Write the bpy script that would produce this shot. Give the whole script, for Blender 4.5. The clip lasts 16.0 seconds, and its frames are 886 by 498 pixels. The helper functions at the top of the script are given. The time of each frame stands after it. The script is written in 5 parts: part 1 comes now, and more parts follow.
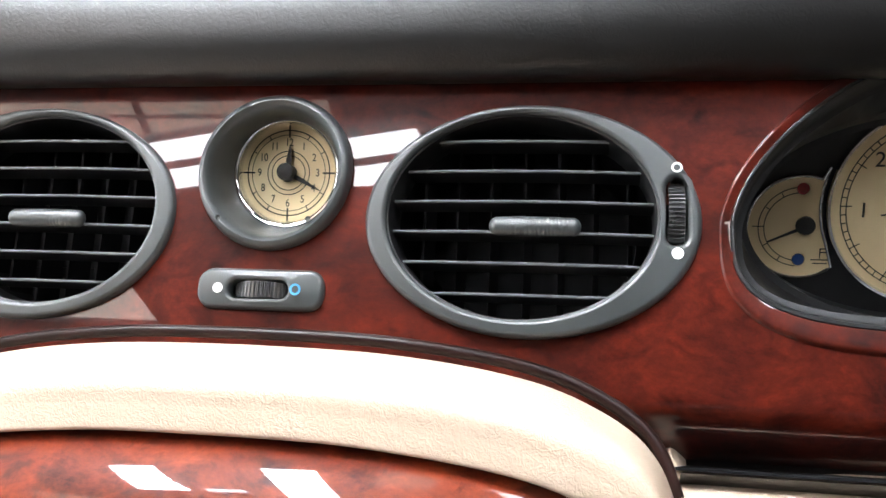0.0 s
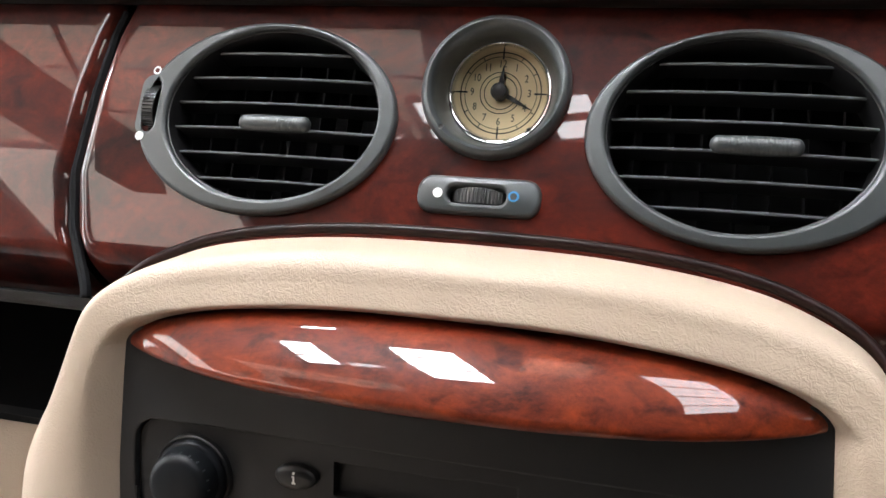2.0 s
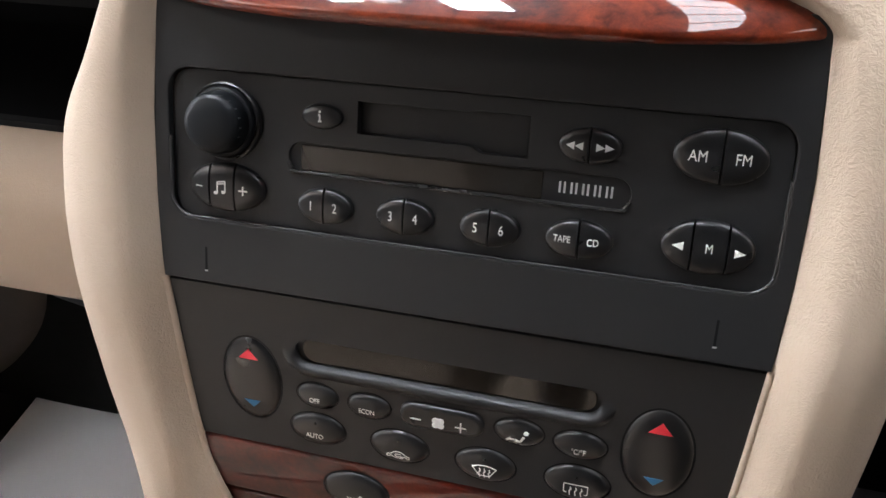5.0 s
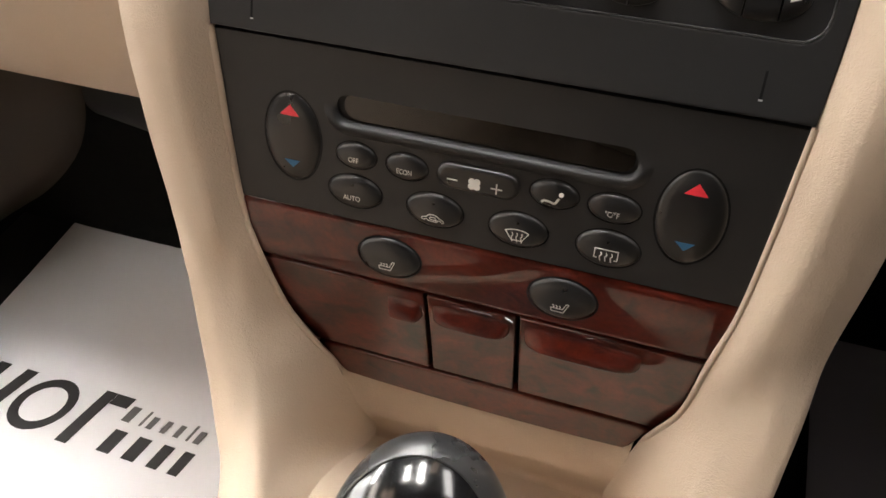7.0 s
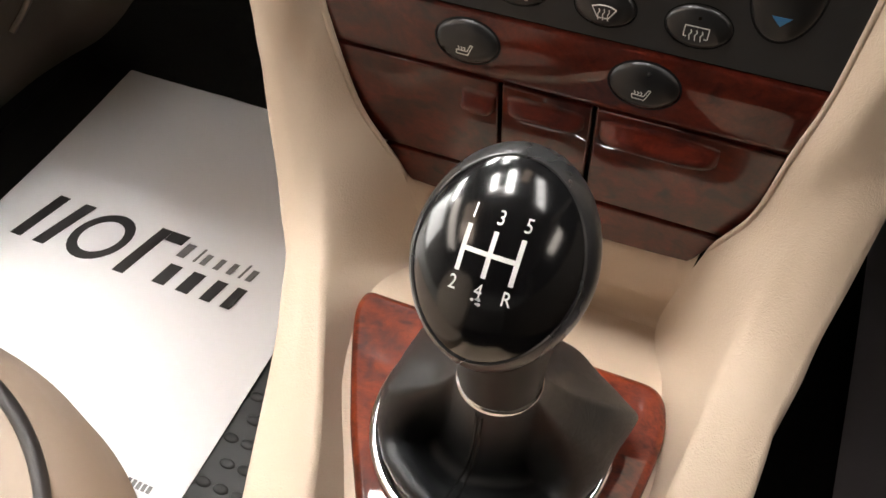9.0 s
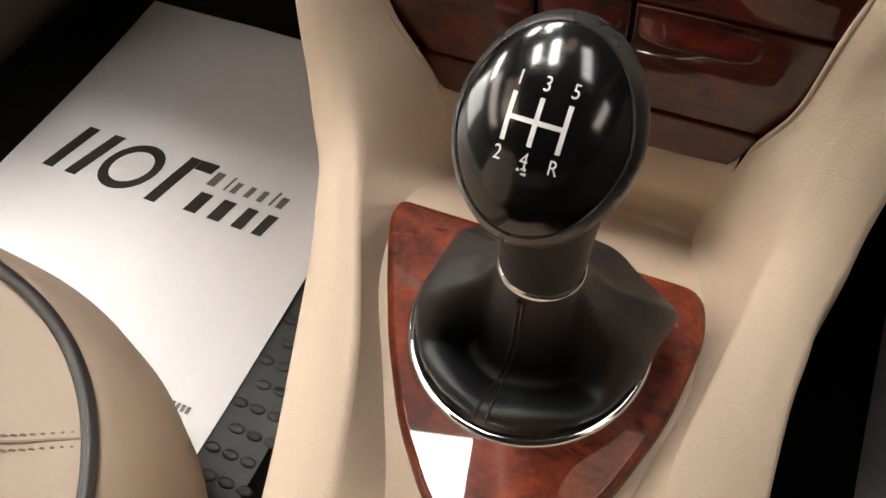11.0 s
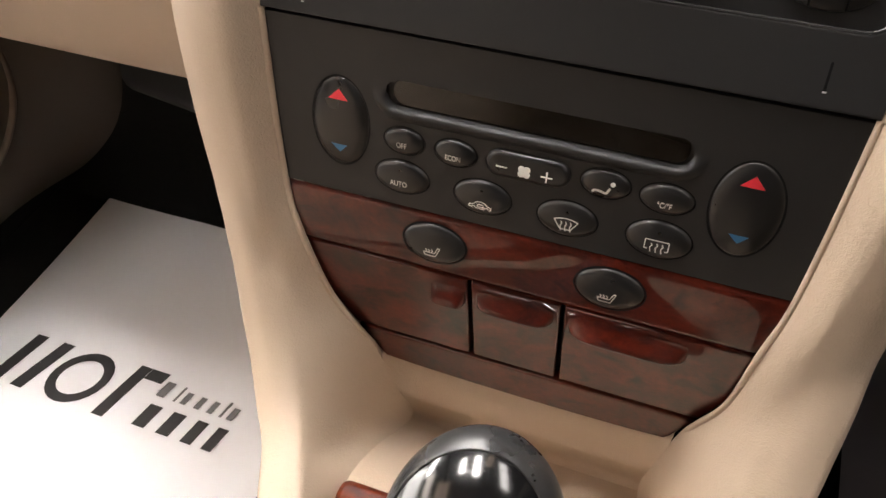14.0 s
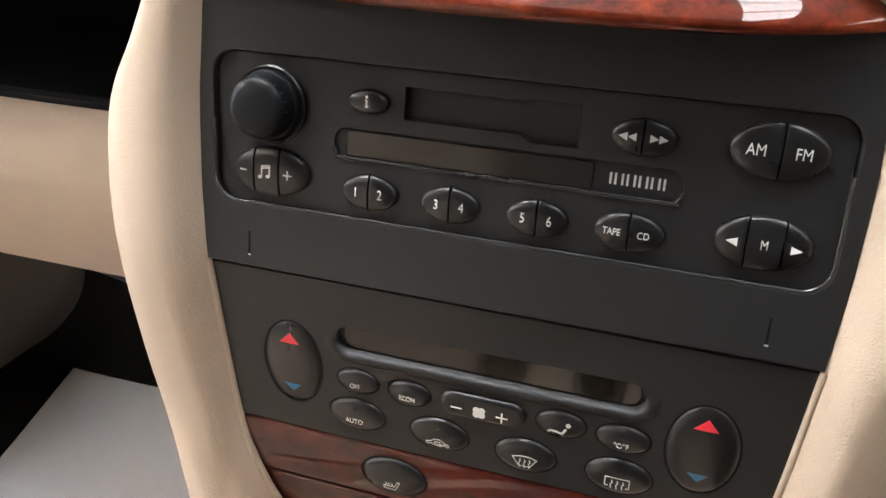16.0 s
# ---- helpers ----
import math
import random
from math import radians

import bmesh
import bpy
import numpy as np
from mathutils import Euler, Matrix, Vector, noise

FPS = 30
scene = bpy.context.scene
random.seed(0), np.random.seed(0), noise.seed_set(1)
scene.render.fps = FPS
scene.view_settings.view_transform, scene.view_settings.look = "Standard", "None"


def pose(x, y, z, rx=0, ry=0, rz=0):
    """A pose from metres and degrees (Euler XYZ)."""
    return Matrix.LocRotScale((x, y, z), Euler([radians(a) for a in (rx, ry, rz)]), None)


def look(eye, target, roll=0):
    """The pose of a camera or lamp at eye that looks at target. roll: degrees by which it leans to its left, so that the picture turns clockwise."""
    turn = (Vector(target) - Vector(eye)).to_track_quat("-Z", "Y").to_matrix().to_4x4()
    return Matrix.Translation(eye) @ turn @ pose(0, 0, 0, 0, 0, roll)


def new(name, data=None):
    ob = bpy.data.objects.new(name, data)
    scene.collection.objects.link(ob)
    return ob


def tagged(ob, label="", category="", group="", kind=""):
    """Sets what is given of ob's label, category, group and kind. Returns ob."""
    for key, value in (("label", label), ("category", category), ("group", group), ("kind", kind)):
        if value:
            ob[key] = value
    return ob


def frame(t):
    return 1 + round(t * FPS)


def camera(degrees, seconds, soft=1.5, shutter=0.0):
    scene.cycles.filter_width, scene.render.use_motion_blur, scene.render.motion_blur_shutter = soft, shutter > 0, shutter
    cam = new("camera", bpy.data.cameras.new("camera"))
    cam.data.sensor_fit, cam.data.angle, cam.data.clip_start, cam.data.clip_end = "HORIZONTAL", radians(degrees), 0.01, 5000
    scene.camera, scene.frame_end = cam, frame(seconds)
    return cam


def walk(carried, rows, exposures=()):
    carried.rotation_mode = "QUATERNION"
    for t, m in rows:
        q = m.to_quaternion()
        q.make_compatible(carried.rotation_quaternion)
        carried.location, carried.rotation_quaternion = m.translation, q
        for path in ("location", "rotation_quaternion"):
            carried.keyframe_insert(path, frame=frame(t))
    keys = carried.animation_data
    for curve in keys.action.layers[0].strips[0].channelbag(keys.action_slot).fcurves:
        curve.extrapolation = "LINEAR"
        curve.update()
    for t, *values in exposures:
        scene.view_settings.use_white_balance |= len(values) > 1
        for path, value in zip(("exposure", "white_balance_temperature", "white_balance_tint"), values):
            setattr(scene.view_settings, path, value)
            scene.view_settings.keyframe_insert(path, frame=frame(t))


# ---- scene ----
cam = camera(55.83, 16.0)
PATH = [
    (0, (0.11017, -0.11665, 0.75969), (-0.2291, 1.5705, -0.2594), -4.54),
    (0.5, (0.09128, -0.12297, 0.76071), (-0.2976, 1.5615, -0.245), -4.54),
    (1, (0.07723, -0.13452, 0.75879), (-0.3539, 1.558, -0.2157), -4.12),
    (1.5, (0.07096, -0.14155, 0.75187), (-0.4081, 1.5341, -0.2293), -4.38),
    (2, (0.06611, -0.15286, 0.74095), (-0.4457, 1.5, -0.2621), -4.05),
    (2.5, (0.0656, -0.1624, 0.73127), (-0.4531, 1.4699, -0.3014), -3.98),
    (3, (0.07089, -0.17004, 0.72384), (-0.4366, 1.4444, -0.3421), -4.02),
    (3.5, (0.07616, -0.17665, 0.71511), (-0.4123, 1.411, -0.3988), -3.80),
    (4, (0.07908, -0.18945, 0.70796), (-0.4122, 1.3629, -0.4535), -3.85),
    (4.5, (0.07679, -0.19937, 0.69615), (-0.4129, 1.3193, -0.5096), -3.86),
    (5, (0.07293, -0.21226, 0.68427), (-0.4084, 1.2689, -0.5706), -3.55),
    (5.2, (0.07426, -0.21578, 0.68052), (-0.411, 1.2496, -0.5912), -3.49),
    (7.3, (0.07876, -0.25878, 0.63828), (-0.4259, 1.0227, -0.8119), -2.24),
    (7.5, (0.0789, -0.26421, 0.63478), (-0.4314, 1.0016, -0.8271), -2.29),
    (8, (0.07883, -0.27641, 0.62647), (-0.4488, 0.9516, -0.8613), -2.12),
    (8.5, (0.07738, -0.2873, 0.61487), (-0.4548, 0.899, -0.9048), -2.02),
    (9, (0.0771, -0.29618, 0.60269), (-0.4533, 0.843, -0.9533), -2.12),
    (9.5, (0.07664, -0.30281, 0.59399), (-0.4548, 0.7851, -0.9979), -3.08),
    (10, (0.07736, -0.31002, 0.58888), (-0.4563, 0.7328, -1.0321), -3.98),
    (10.2, (0.07742, -0.31167, 0.5877), (-0.4592, 0.7154, -1.0424), -4.42),
    (12.3, (0.07322, -0.29652, 0.59862), (-0.4675, 0.7304, -1.0302), -6.07),
    (12.5, (0.07191, -0.29123, 0.60309), (-0.4699, 0.7511, -1.0156), -5.89),
    (13, (0.06798, -0.27634, 0.61276), (-0.4724, 0.8118, -0.9759), -5.02),
    (13.5, (0.06549, -0.25959, 0.62821), (-0.4681, 0.892, -0.9175), -4.12),
    (14, (0.06728, -0.25034, 0.64564), (-0.4719, 0.9998, -0.8194), -3.06),
    (14.5, (0.06792, -0.2401, 0.65577), (-0.4703, 1.0919, -0.7357), -2.11),
    (15, (0.06782, -0.22908, 0.66535), (-0.4665, 1.1522, -0.6787), -2.83),
    (15.5, (0.06786, -0.21809, 0.67622), (-0.4703, 1.1974, -0.6302), -3.72),
    (16, (0.06497, -0.20789, 0.6859), (-0.4713, 1.2168, -0.6113), -4.14),
]
walk(cam, [(t, look(eye, target, roll)) for t, eye, target, roll in PATH],
     [(0.0, 0.74, 6350, 10), (1.0, 0.25, 6350, 10), (2.5, -0.05, 6500, 10), (3.5, 0.09, 6350, 10), (4.0, 0.28, 6100, 10), (4.5, 0.56, 6000, 10), (5.0, 0.15, 6200, 10),
      (7.5, -0.02, 7200, 12), (9.0, -0.14, 7150, 12), (10.0, -0.57, 7200, 12), (12.5, -0.56, 7500, 12), (13.0, -0.3, 7500, 13), (14.0, 0.0, 7300, 14), (15.0, 0.26, 7100, 15), (16.0, 0.43, 6600, 9)])
# ceiling lights: x, y, width, depth, turn, brightness, panes
SKYLIGHTS = ((-1.55, 0.34, 0.36, 1.05, 17, 1, 3), (-0.68, 0.48, 0.37, 1.34, 14, 1, 3), (1.10, 0.18, 0.56, 2.2, 21, 3, 4),
             (-1.38, -1.36, 0.70, 0.60, 14, 0, 3), (-0.68, -1.36, 0.46, 0.60, 14, 0, 3), (-0.31, -1.20, 0.22, 0.34, 14, 0, 2),
             # the last three are added lights, brightening the dash top and left side
             (-1.74, 2.14, 0.34, 0.5, 14, 2, 1), (-1.08, 0.0, 0.26, 0.16, 14, 0, 1), (-3.2, 3.0, 0.8, 1.2, 0, 2, 1), (-1.8, 3.2, 1.0, 1.2, 0, 2, 1), (-6.2, 1.2, 1.3, 2.0, 0, 2, 2))
WIN_Y = 0.3
ROOF_Y = -0.168

# ---------------------------------------------------------------- light
world = bpy.data.worlds.new("showroom_air")
world.use_nodes = True
scene.world = world
world.node_tree.nodes["Background"].inputs[0].default_value = (0.95, 0.97, 1.0, 1)
world.node_tree.nodes["Background"].inputs[1].default_value = 0.02
LAMP = 62.0
REAR = 15.0
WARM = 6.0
DAYLIGHT = 6.0


# ---------------------------------------------------------------- materials
def material(name, colour, rough=0.5, metal=0.0, coat=0.0, coat_rough=0.03, spec=0.5, grain=None, mottle=None, emit=0.0, wear=None):
    """grain: (scale, strength, distance, kind) relief; mottle: (scale, detail, dark colour) broad variation; wear: (scale, amount) in roughness."""
    m = bpy.data.materials.new(name)
    m.use_nodes = True
    nt = m.node_tree
    b = nt.nodes["Principled BSDF"]
    b.inputs["Base Color"].default_value = (*colour, 1)
    b.inputs["Roughness"].default_value = rough
    b.inputs["Metallic"].default_value = metal
    b.inputs["Coat Weight"].default_value = coat
    b.inputs["Coat Roughness"].default_value = coat_rough
    b.inputs["Specular IOR Level"].default_value = spec
    co = nt.nodes.new("ShaderNodeTexCoord")
    if emit:
        b.inputs["Emission Color"].default_value = (*colour, 1)
        b.inputs["Emission Strength"].default_value = emit
    if mottle:
        n = nt.nodes.new("ShaderNodeTexNoise")
        n.inputs["Scale"].default_value, n.inputs["Detail"].default_value = mottle[0], mottle[1]
        r = nt.nodes.new("ShaderNodeValToRGB")
        r.color_ramp.elements[0].position, r.color_ramp.elements[1].position = 0.3, 0.7
        r.color_ramp.elements[0].color, r.color_ramp.elements[1].color = (*mottle[2], 1), (*colour, 1)
        nt.links.new(co.outputs["Object"], n.inputs["Vector"])
        nt.links.new(n.outputs["Fac"], r.inputs["Fac"])
        nt.links.new(r.outputs["Color"], b.inputs["Base Color"])
    if wear:
        n = nt.nodes.new("ShaderNodeTexNoise")
        n.inputs["Scale"].default_value, n.inputs["Detail"].default_value = wear[0], 4
        r = nt.nodes.new("ShaderNodeMapRange")
        r.inputs["To Min"].default_value, r.inputs["To Max"].default_value = rough - wear[1], rough + wear[1]
        nt.links.new(co.outputs["Object"], n.inputs["Vector"])
        nt.links.new(n.outputs["Fac"], r.inputs["Value"])
        nt.links.new(r.outputs["Result"], b.inputs["Roughness"])
    if grain:
        scale, strength, distance, kind = grain
        if kind == "noise":
            n = nt.nodes.new("ShaderNodeTexNoise")
            n.inputs["Detail"].default_value = 4
            out = n.outputs["Fac"]
        else:
            n = nt.nodes.new("ShaderNodeTexVoronoi")
            out = n.outputs["Distance"]
        n.inputs["Scale"].default_value = scale
        w = nt.nodes.new("ShaderNodeTexNoise")
        w.inputs["Scale"].default_value = scale * 0.5
        mix = nt.nodes.new("ShaderNodeMixRGB")
        mix.inputs[0].default_value = 0.02
        nt.links.new(co.outputs["Object"], w.inputs["Vector"])
        nt.links.new(co.outputs["Object"], mix.inputs[1])
        nt.links.new(w.outputs["Color"], mix.inputs[2])
        nt.links.new(mix.outputs[0], n.inputs["Vector"])
        bu = nt.nodes.new("ShaderNodeBump")
        bu.inputs["Strength"].default_value, bu.inputs["Distance"].default_value = strength, distance
        nt.links.new(out, bu.inputs["Height"])
        nt.links.new(bu.outputs["Normal"], b.inputs["Normal"])
    return m


def burr_wood(name, light, mid, dark, seed, fine=1.0):
    """Lacquered burr walnut: swirling figure, dark eyes and fine pores under a clear coat."""
    m = bpy.data.materials.new(name)
    m.use_nodes = True
    nt = m.node_tree
    b = nt.nodes["Principled BSDF"]
    L = nt.links.new
    co = nt.nodes.new("ShaderNodeTexCoord")
    mp = nt.nodes.new("ShaderNodeMapping")
    mp.inputs["Location"].default_value = (seed, seed * 0.7, 0)
    mp.inputs["Scale"].default_value = (0.75, 1, 1)
    L(co.outputs["Object"], mp.inputs["Vector"])
    swirl = nt.nodes.new("ShaderNodeTexNoise")
    swirl.inputs["Scale"].default_value, swirl.inputs["Detail"].default_value = 34 * fine, 9
    swirl.inputs["Roughness"].default_value, swirl.inputs["Distortion"].default_value = 0.70, 0.45
    L(mp.outputs["Vector"], swirl.inputs["Vector"])
    ramp = nt.nodes.new("ShaderNodeValToRGB")
    e = ramp.color_ramp.elements
    e[0].position, e[1].position = 0.33, 0.66
    e[0].color, e[1].color = (*dark, 1), (*light, 1)
    k = e.new(0.47)
    k.color = (*mid, 1)
    L(swirl.outputs["Fac"], ramp.inputs["Fac"])
    eyes = nt.nodes.new("ShaderNodeTexNoise")
    eyes.inputs["Scale"].default_value, eyes.inputs["Detail"].default_value, eyes.inputs["Distortion"].default_value = 95 * fine, 6, 0.6
    L(mp.outputs["Vector"], eyes.inputs["Vector"])
    er = nt.nodes.new("ShaderNodeValToRGB")
    er.color_ramp.elements[0].position, er.color_ramp.elements[1].position = 0.27, 0.46
    er.color_ramp.elements[0].color, er.color_ramp.elements[1].color = (0.30, 0.22, 0.20, 1), (1, 1, 1, 1)
    L(eyes.outputs["Fac"], er.inputs["Fac"])
    pore = nt.nodes.new("ShaderNodeTexNoise")
    pore.inputs["Scale"].default_value, pore.inputs["Detail"].default_value, pore.inputs["Roughness"].default_value = 420, 5, 0.75
    L(mp.outputs["Vector"], pore.inputs["Vector"])
    pr = nt.nodes.new("ShaderNodeMapRange")
    pr.inputs["From Min"].default_value, pr.inputs["From Max"].default_value = 0.25, 0.75
    pr.inputs["To Min"].default_value, pr.inputs["To Max"].default_value = 0.7, 1.22
    L(pore.outputs["Fac"], pr.inputs["Value"])
    m1 = nt.nodes.new("ShaderNodeMixRGB")
    m1.blend_type = "MULTIPLY"
    m1.inputs[0].default_value = 1
    L(ramp.outputs["Color"], m1.inputs[1])
    L(er.outputs["Color"], m1.inputs[2])
    m2 = nt.nodes.new("ShaderNodeMixRGB")
    m2.blend_type = "MULTIPLY"
    m2.inputs[0].default_value = 1
    L(m1.outputs[0], m2.inputs[1])
    L(pr.outputs["Result"], m2.inputs[2])
    L(m2.outputs[0], b.inputs["Base Color"])
    b.inputs["Roughness"].default_value = 0.42
    b.inputs["Specular IOR Level"].default_value = 0.14
    b.inputs["Coat Weight"].default_value = 1.0
    b.inputs["Coat Roughness"].default_value = 0.015
    b.inputs["Coat IOR"].default_value = 1.5
    return m


WOOD = burr_wood("burr_walnut", (0.122, 0.0135, 0.0058), (0.062, 0.0074, 0.0038), (0.017, 0.0028, 0.002), 3.1)
WOOD_BAR = burr_wood("bright_burr_walnut", (0.25, 0.037, 0.0095), (0.125, 0.017, 0.0056), (0.026, 0.0056, 0.0032), 1.3, 1.35)
WOOD_LIP = burr_wood("burr_walnut_lip", (0.12, 0.016, 0.007), (0.07, 0.010, 0.005), (0.03, 0.006, 0.004), 5.7)
CREAM = material("cream_vinyl", (0.55, 0.437, 0.335), 0.52, spec=0.35, grain=(430, 0.24, 0.0007, "voronoi"), mottle=(9, 3, (0.515, 0.403, 0.303)), wear=(60, 0.07))
CREAM_LEATHER = material("cream_leather", (0.45, 0.355, 0.28), 0.48, spec=0.4, grain=(800, 0.4, 0.0006, "voronoi"), mottle=(7, 4, (0.41, 0.32, 0.247)))
DASH = material("dash_pad_vinyl", (0.0055, 0.0052, 0.0052), 0.41, spec=0.6, grain=(420, 0.12, 0.0005, "voronoi"), mottle=(12, 3, (0.009, 0.0086, 0.0086)), wear=(50, 0.05))
FACE = material("matt_black_plastic", (0.0155, 0.0157, 0.0166), 0.46, spec=0.48, grain=(2600, 0.12, 0.0002, "noise"), mottle=(25, 4, (0.0138, 0.014, 0.015)), wear=(45, 0.06))
BUTTON = material("satin_black_button", (0.009, 0.009, 0.0095), 0.3, spec=0.6, grain=(3500, 0.1, 0.0001, "noise"), wear=(90, 0.08))
GREY = material("grey_green_plastic", (0.046, 0.052, 0.053), 0.34, spec=0.8, grain=(2400, 0.16, 0.0002, "noise"), mottle=(30, 3, (0.040, 0.045, 0.046)), wear=(70, 0.06))
COWL = material("charcoal_cowl", (0.02, 0.021, 0.0225), 0.5, spec=0.4, grain=(2400, 0.16, 0.0002, "noise"), mottle=(40, 3, (0.016, 0.017, 0.018)))
SLAT = material("charcoal_slat", (0.016, 0.016, 0.017), 0.36, wear=(80, 0.08))
LIT_SLAT_EDGE = material("lit_grey_slat_edge", (0.085, 0.09, 0.094), 0.34, wear=(80, 0.06))
DARK = material("duct_black", (0.0075, 0.0078, 0.009), 0.7, spec=0.15, mottle=(40, 3, (0.006, 0.006, 0.007)))
EDGE = material("satin_edge", (0.03, 0.03, 0.031), 0.26, spec=0.9, wear=(70, 0.05))
COLLAR = material("matt_black_collar", (0.007, 0.008, 0.0095), 0.4, spec=0.2, wear=(60, 0.08))
GLOSS = material("piano_black", (0.004, 0.004, 0.0045), 0.16, coat=0.6, coat_rough=0.1, wear=(30, 0.03))
RUBBERY = material("soft_black_grip", (0.026, 0.026, 0.027), 0.29, spec=0.95, grain=(1600, 0.12, 0.0002, "noise"), wear=(55, 0.16))
CHROME = material("chrome", (0.82, 0.82, 0.83), 0.09, metal=1.0, wear=(50, 0.04))
# base holds some brown for the cream seat mirrored in the display
SMOKE = material("smoked_display", (0.017, 0.0135, 0.0105), 0.1, spec=0.48)
DIAL = material("parchment_dial", (0.84, 0.67, 0.40), 0.55, mottle=(60, 3, (0.79, 0.62, 0.36)))
GAUGE = material("parchment_gauge", (0.84, 0.66, 0.39), 0.55, mottle=(60, 3, (0.80, 0.62, 0.36)))
SEAL = material("dark_brown_seal", (0.020, 0.0075, 0.006), 0.36, spec=0.2, mottle=(80, 3, (0.009, 0.0042, 0.0035)))
INK = material("black_print", (0.012, 0.011, 0.010), 0.5)
WHITE = material("white_print", (0.78, 0.78, 0.75), 0.5)
SILVER = material("silver_print", (0.6, 0.6, 0.6), 0.4)
RED = material("red_print", (0.75, 0.035, 0.055), 0.45)
BLUE = material("blue_print", (0.03, 0.17, 0.36), 0.45)
SKYBLUE = material("light_blue_print", (0.06, 0.30, 0.62), 0.45)
REDLAMP = material("red_tell_tale", (0.32, 0.02, 0.02), 0.25)
BLUELAMP = material("blue_tell_tale", (0.02, 0.06, 0.2), 0.25)
HIDE = material("black_hide", (0.0165, 0.018, 0.0195), 0.36, spec=0.48, grain=(620, 0.35, 0.0006, "voronoi"), mottle=(35, 4, (0.0125, 0.0135, 0.0145)), wear=(40, 0.08))
PIPING = material("dark_piping", (0.035, 0.031, 0.03), 0.4)
THREAD = material("tan_thread", (0.27, 0.19, 0.14), 0.7)
BLACKTHREAD = material("black_thread", (0.008, 0.008, 0.008), 0.7)
PAPER = material("white_coated_paper", (0.88, 0.88, 0.9), 0.42, spec=0.4, mottle=(4, 3, (0.85, 0.85, 0.87)))
PRINT = material("charcoal_print", (0.035, 0.033, 0.035), 0.35)
PRINT_SOFT = material("grey_print", (0.16, 0.155, 0.16), 0.4)
CARPET = material("black_carpet", (0.008, 0.0078, 0.0078), 0.95, spec=0.2, grain=(900, 1.0, 0.002, "noise"), mottle=(150, 5, (0.004, 0.004, 0.004)))
RUBBER = material("black_rubber", (0.014, 0.014, 0.0145), 0.5, mottle=(60, 4, (0.01, 0.01, 0.01)), wear=(60, 0.1))
DULL = material("shaded_white_paper", (0.2, 0.18, 0.195), 0.9, grain=(900, 0.6, 0.001, "noise"))
LINING = material("beige_headlining", (0.085, 0.071, 0.06), 0.9, grain=(1500, 0.4, 0.0006, "noise"))
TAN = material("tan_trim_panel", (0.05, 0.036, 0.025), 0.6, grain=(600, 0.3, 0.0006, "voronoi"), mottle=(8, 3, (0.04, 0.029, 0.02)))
TRIM_RIM = material("pale_tan_rim", (0.10, 0.075, 0.055), 0.5, mottle=(40, 3, (0.085, 0.062, 0.045)))
ROOFING = material("dark_ceiling", (0.05, 0.05, 0.05), 0.8, mottle=(1.5, 4, (0.04, 0.04, 0.04)))
WALLS = material("showroom_plaster", (0.36, 0.35, 0.34), 0.8, mottle=(1.5, 4, (0.29, 0.285, 0.28)))
CONCRETE = material("showroom_floor", (0.32, 0.31, 0.30), 0.5, mottle=(2, 6, (0.26, 0.255, 0.25)))
# skylight glass is alike; the panes differ in emission, tuned by place
DIM = material("dim_skylight_pane", (0.95, 0.97, 1.0), 0.5, emit=REAR)
MID = material("strong_skylight_pane", (0.94, 0.97, 1.0), 0.5, emit=72.0)
SOFT = material("faint_skylight_pane", (0.95, 0.97, 1.0), 0.5, emit=13.0)
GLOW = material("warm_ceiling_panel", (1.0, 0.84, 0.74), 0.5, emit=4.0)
VEIL = material("glowing_roof_sheet", (1.0, 0.80, 0.66), 0.6, emit=1.3, mottle=(3, 3, (0.9, 0.71, 0.58)))
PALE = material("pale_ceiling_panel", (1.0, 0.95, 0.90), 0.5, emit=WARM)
LIT = material("skylight_pane", (0.93, 0.97, 1.0), 0.5, emit=LAMP)
DAY = material("daylit_pane", (0.95, 0.98, 1.0), 0.5, emit=DAYLIGHT)
STEEL = material("white_steel", (0.7, 0.7, 0.7), 0.5)


# ---------------------------------------------------------------- mesh helpers
class Panel:
    """A sloping panel: x across, u up along it, n out towards the cabin, all in millimetres."""

    def __init__(self, y, z, tilt, x=0.0):
        a = radians(tilt)
        self.o = Vector((x, y, z))
        self.x, self.u, self.n = Vector((1, 0, 0)), Vector((0, math.sin(a), math.cos(a))), Vector((0, -math.cos(a), math.sin(a)))

    def p(self, x, u, n=0.0):
        return self.o + (self.x * x + self.u * u + self.n * n) / 1000

    def matrix(self, x, u, n=0.0):
        m = Matrix((self.x, self.u, self.n)).transposed().to_4x4()
        m.translation = self.p(x, u, n)
        return m


class Free(Panel):
    """The same with any axes."""

    def __init__(self, o, x, u):
        self.o = Vector(o)
        self.x = Vector(x).normalized()
        self.n = self.x.cross(Vector(u)).normalized()
        self.u = self.n.cross(self.x)


A = Panel(0.1105, 0.605, 42)      # upper fascia
B = Panel(0.0079, 0.4716, 23.4)   # radio
C = Panel(0.0079, 0.4716, 12.5)   # heater panel and switch strip
D = Panel(-0.0174, 0.3574, -2)    # drawers
K = Panel(0.154, 0.628, 33, -0.0008)  # clock
E = Panel(0.1754, 0.5818, 18)     # instrument faces


def thing(name, at, label, category, group="", kind=""):
    ob = new(name)
    ob.location = at
    ob.empty_display_size = 0.02
    return tagged(ob, label, category, group, kind)


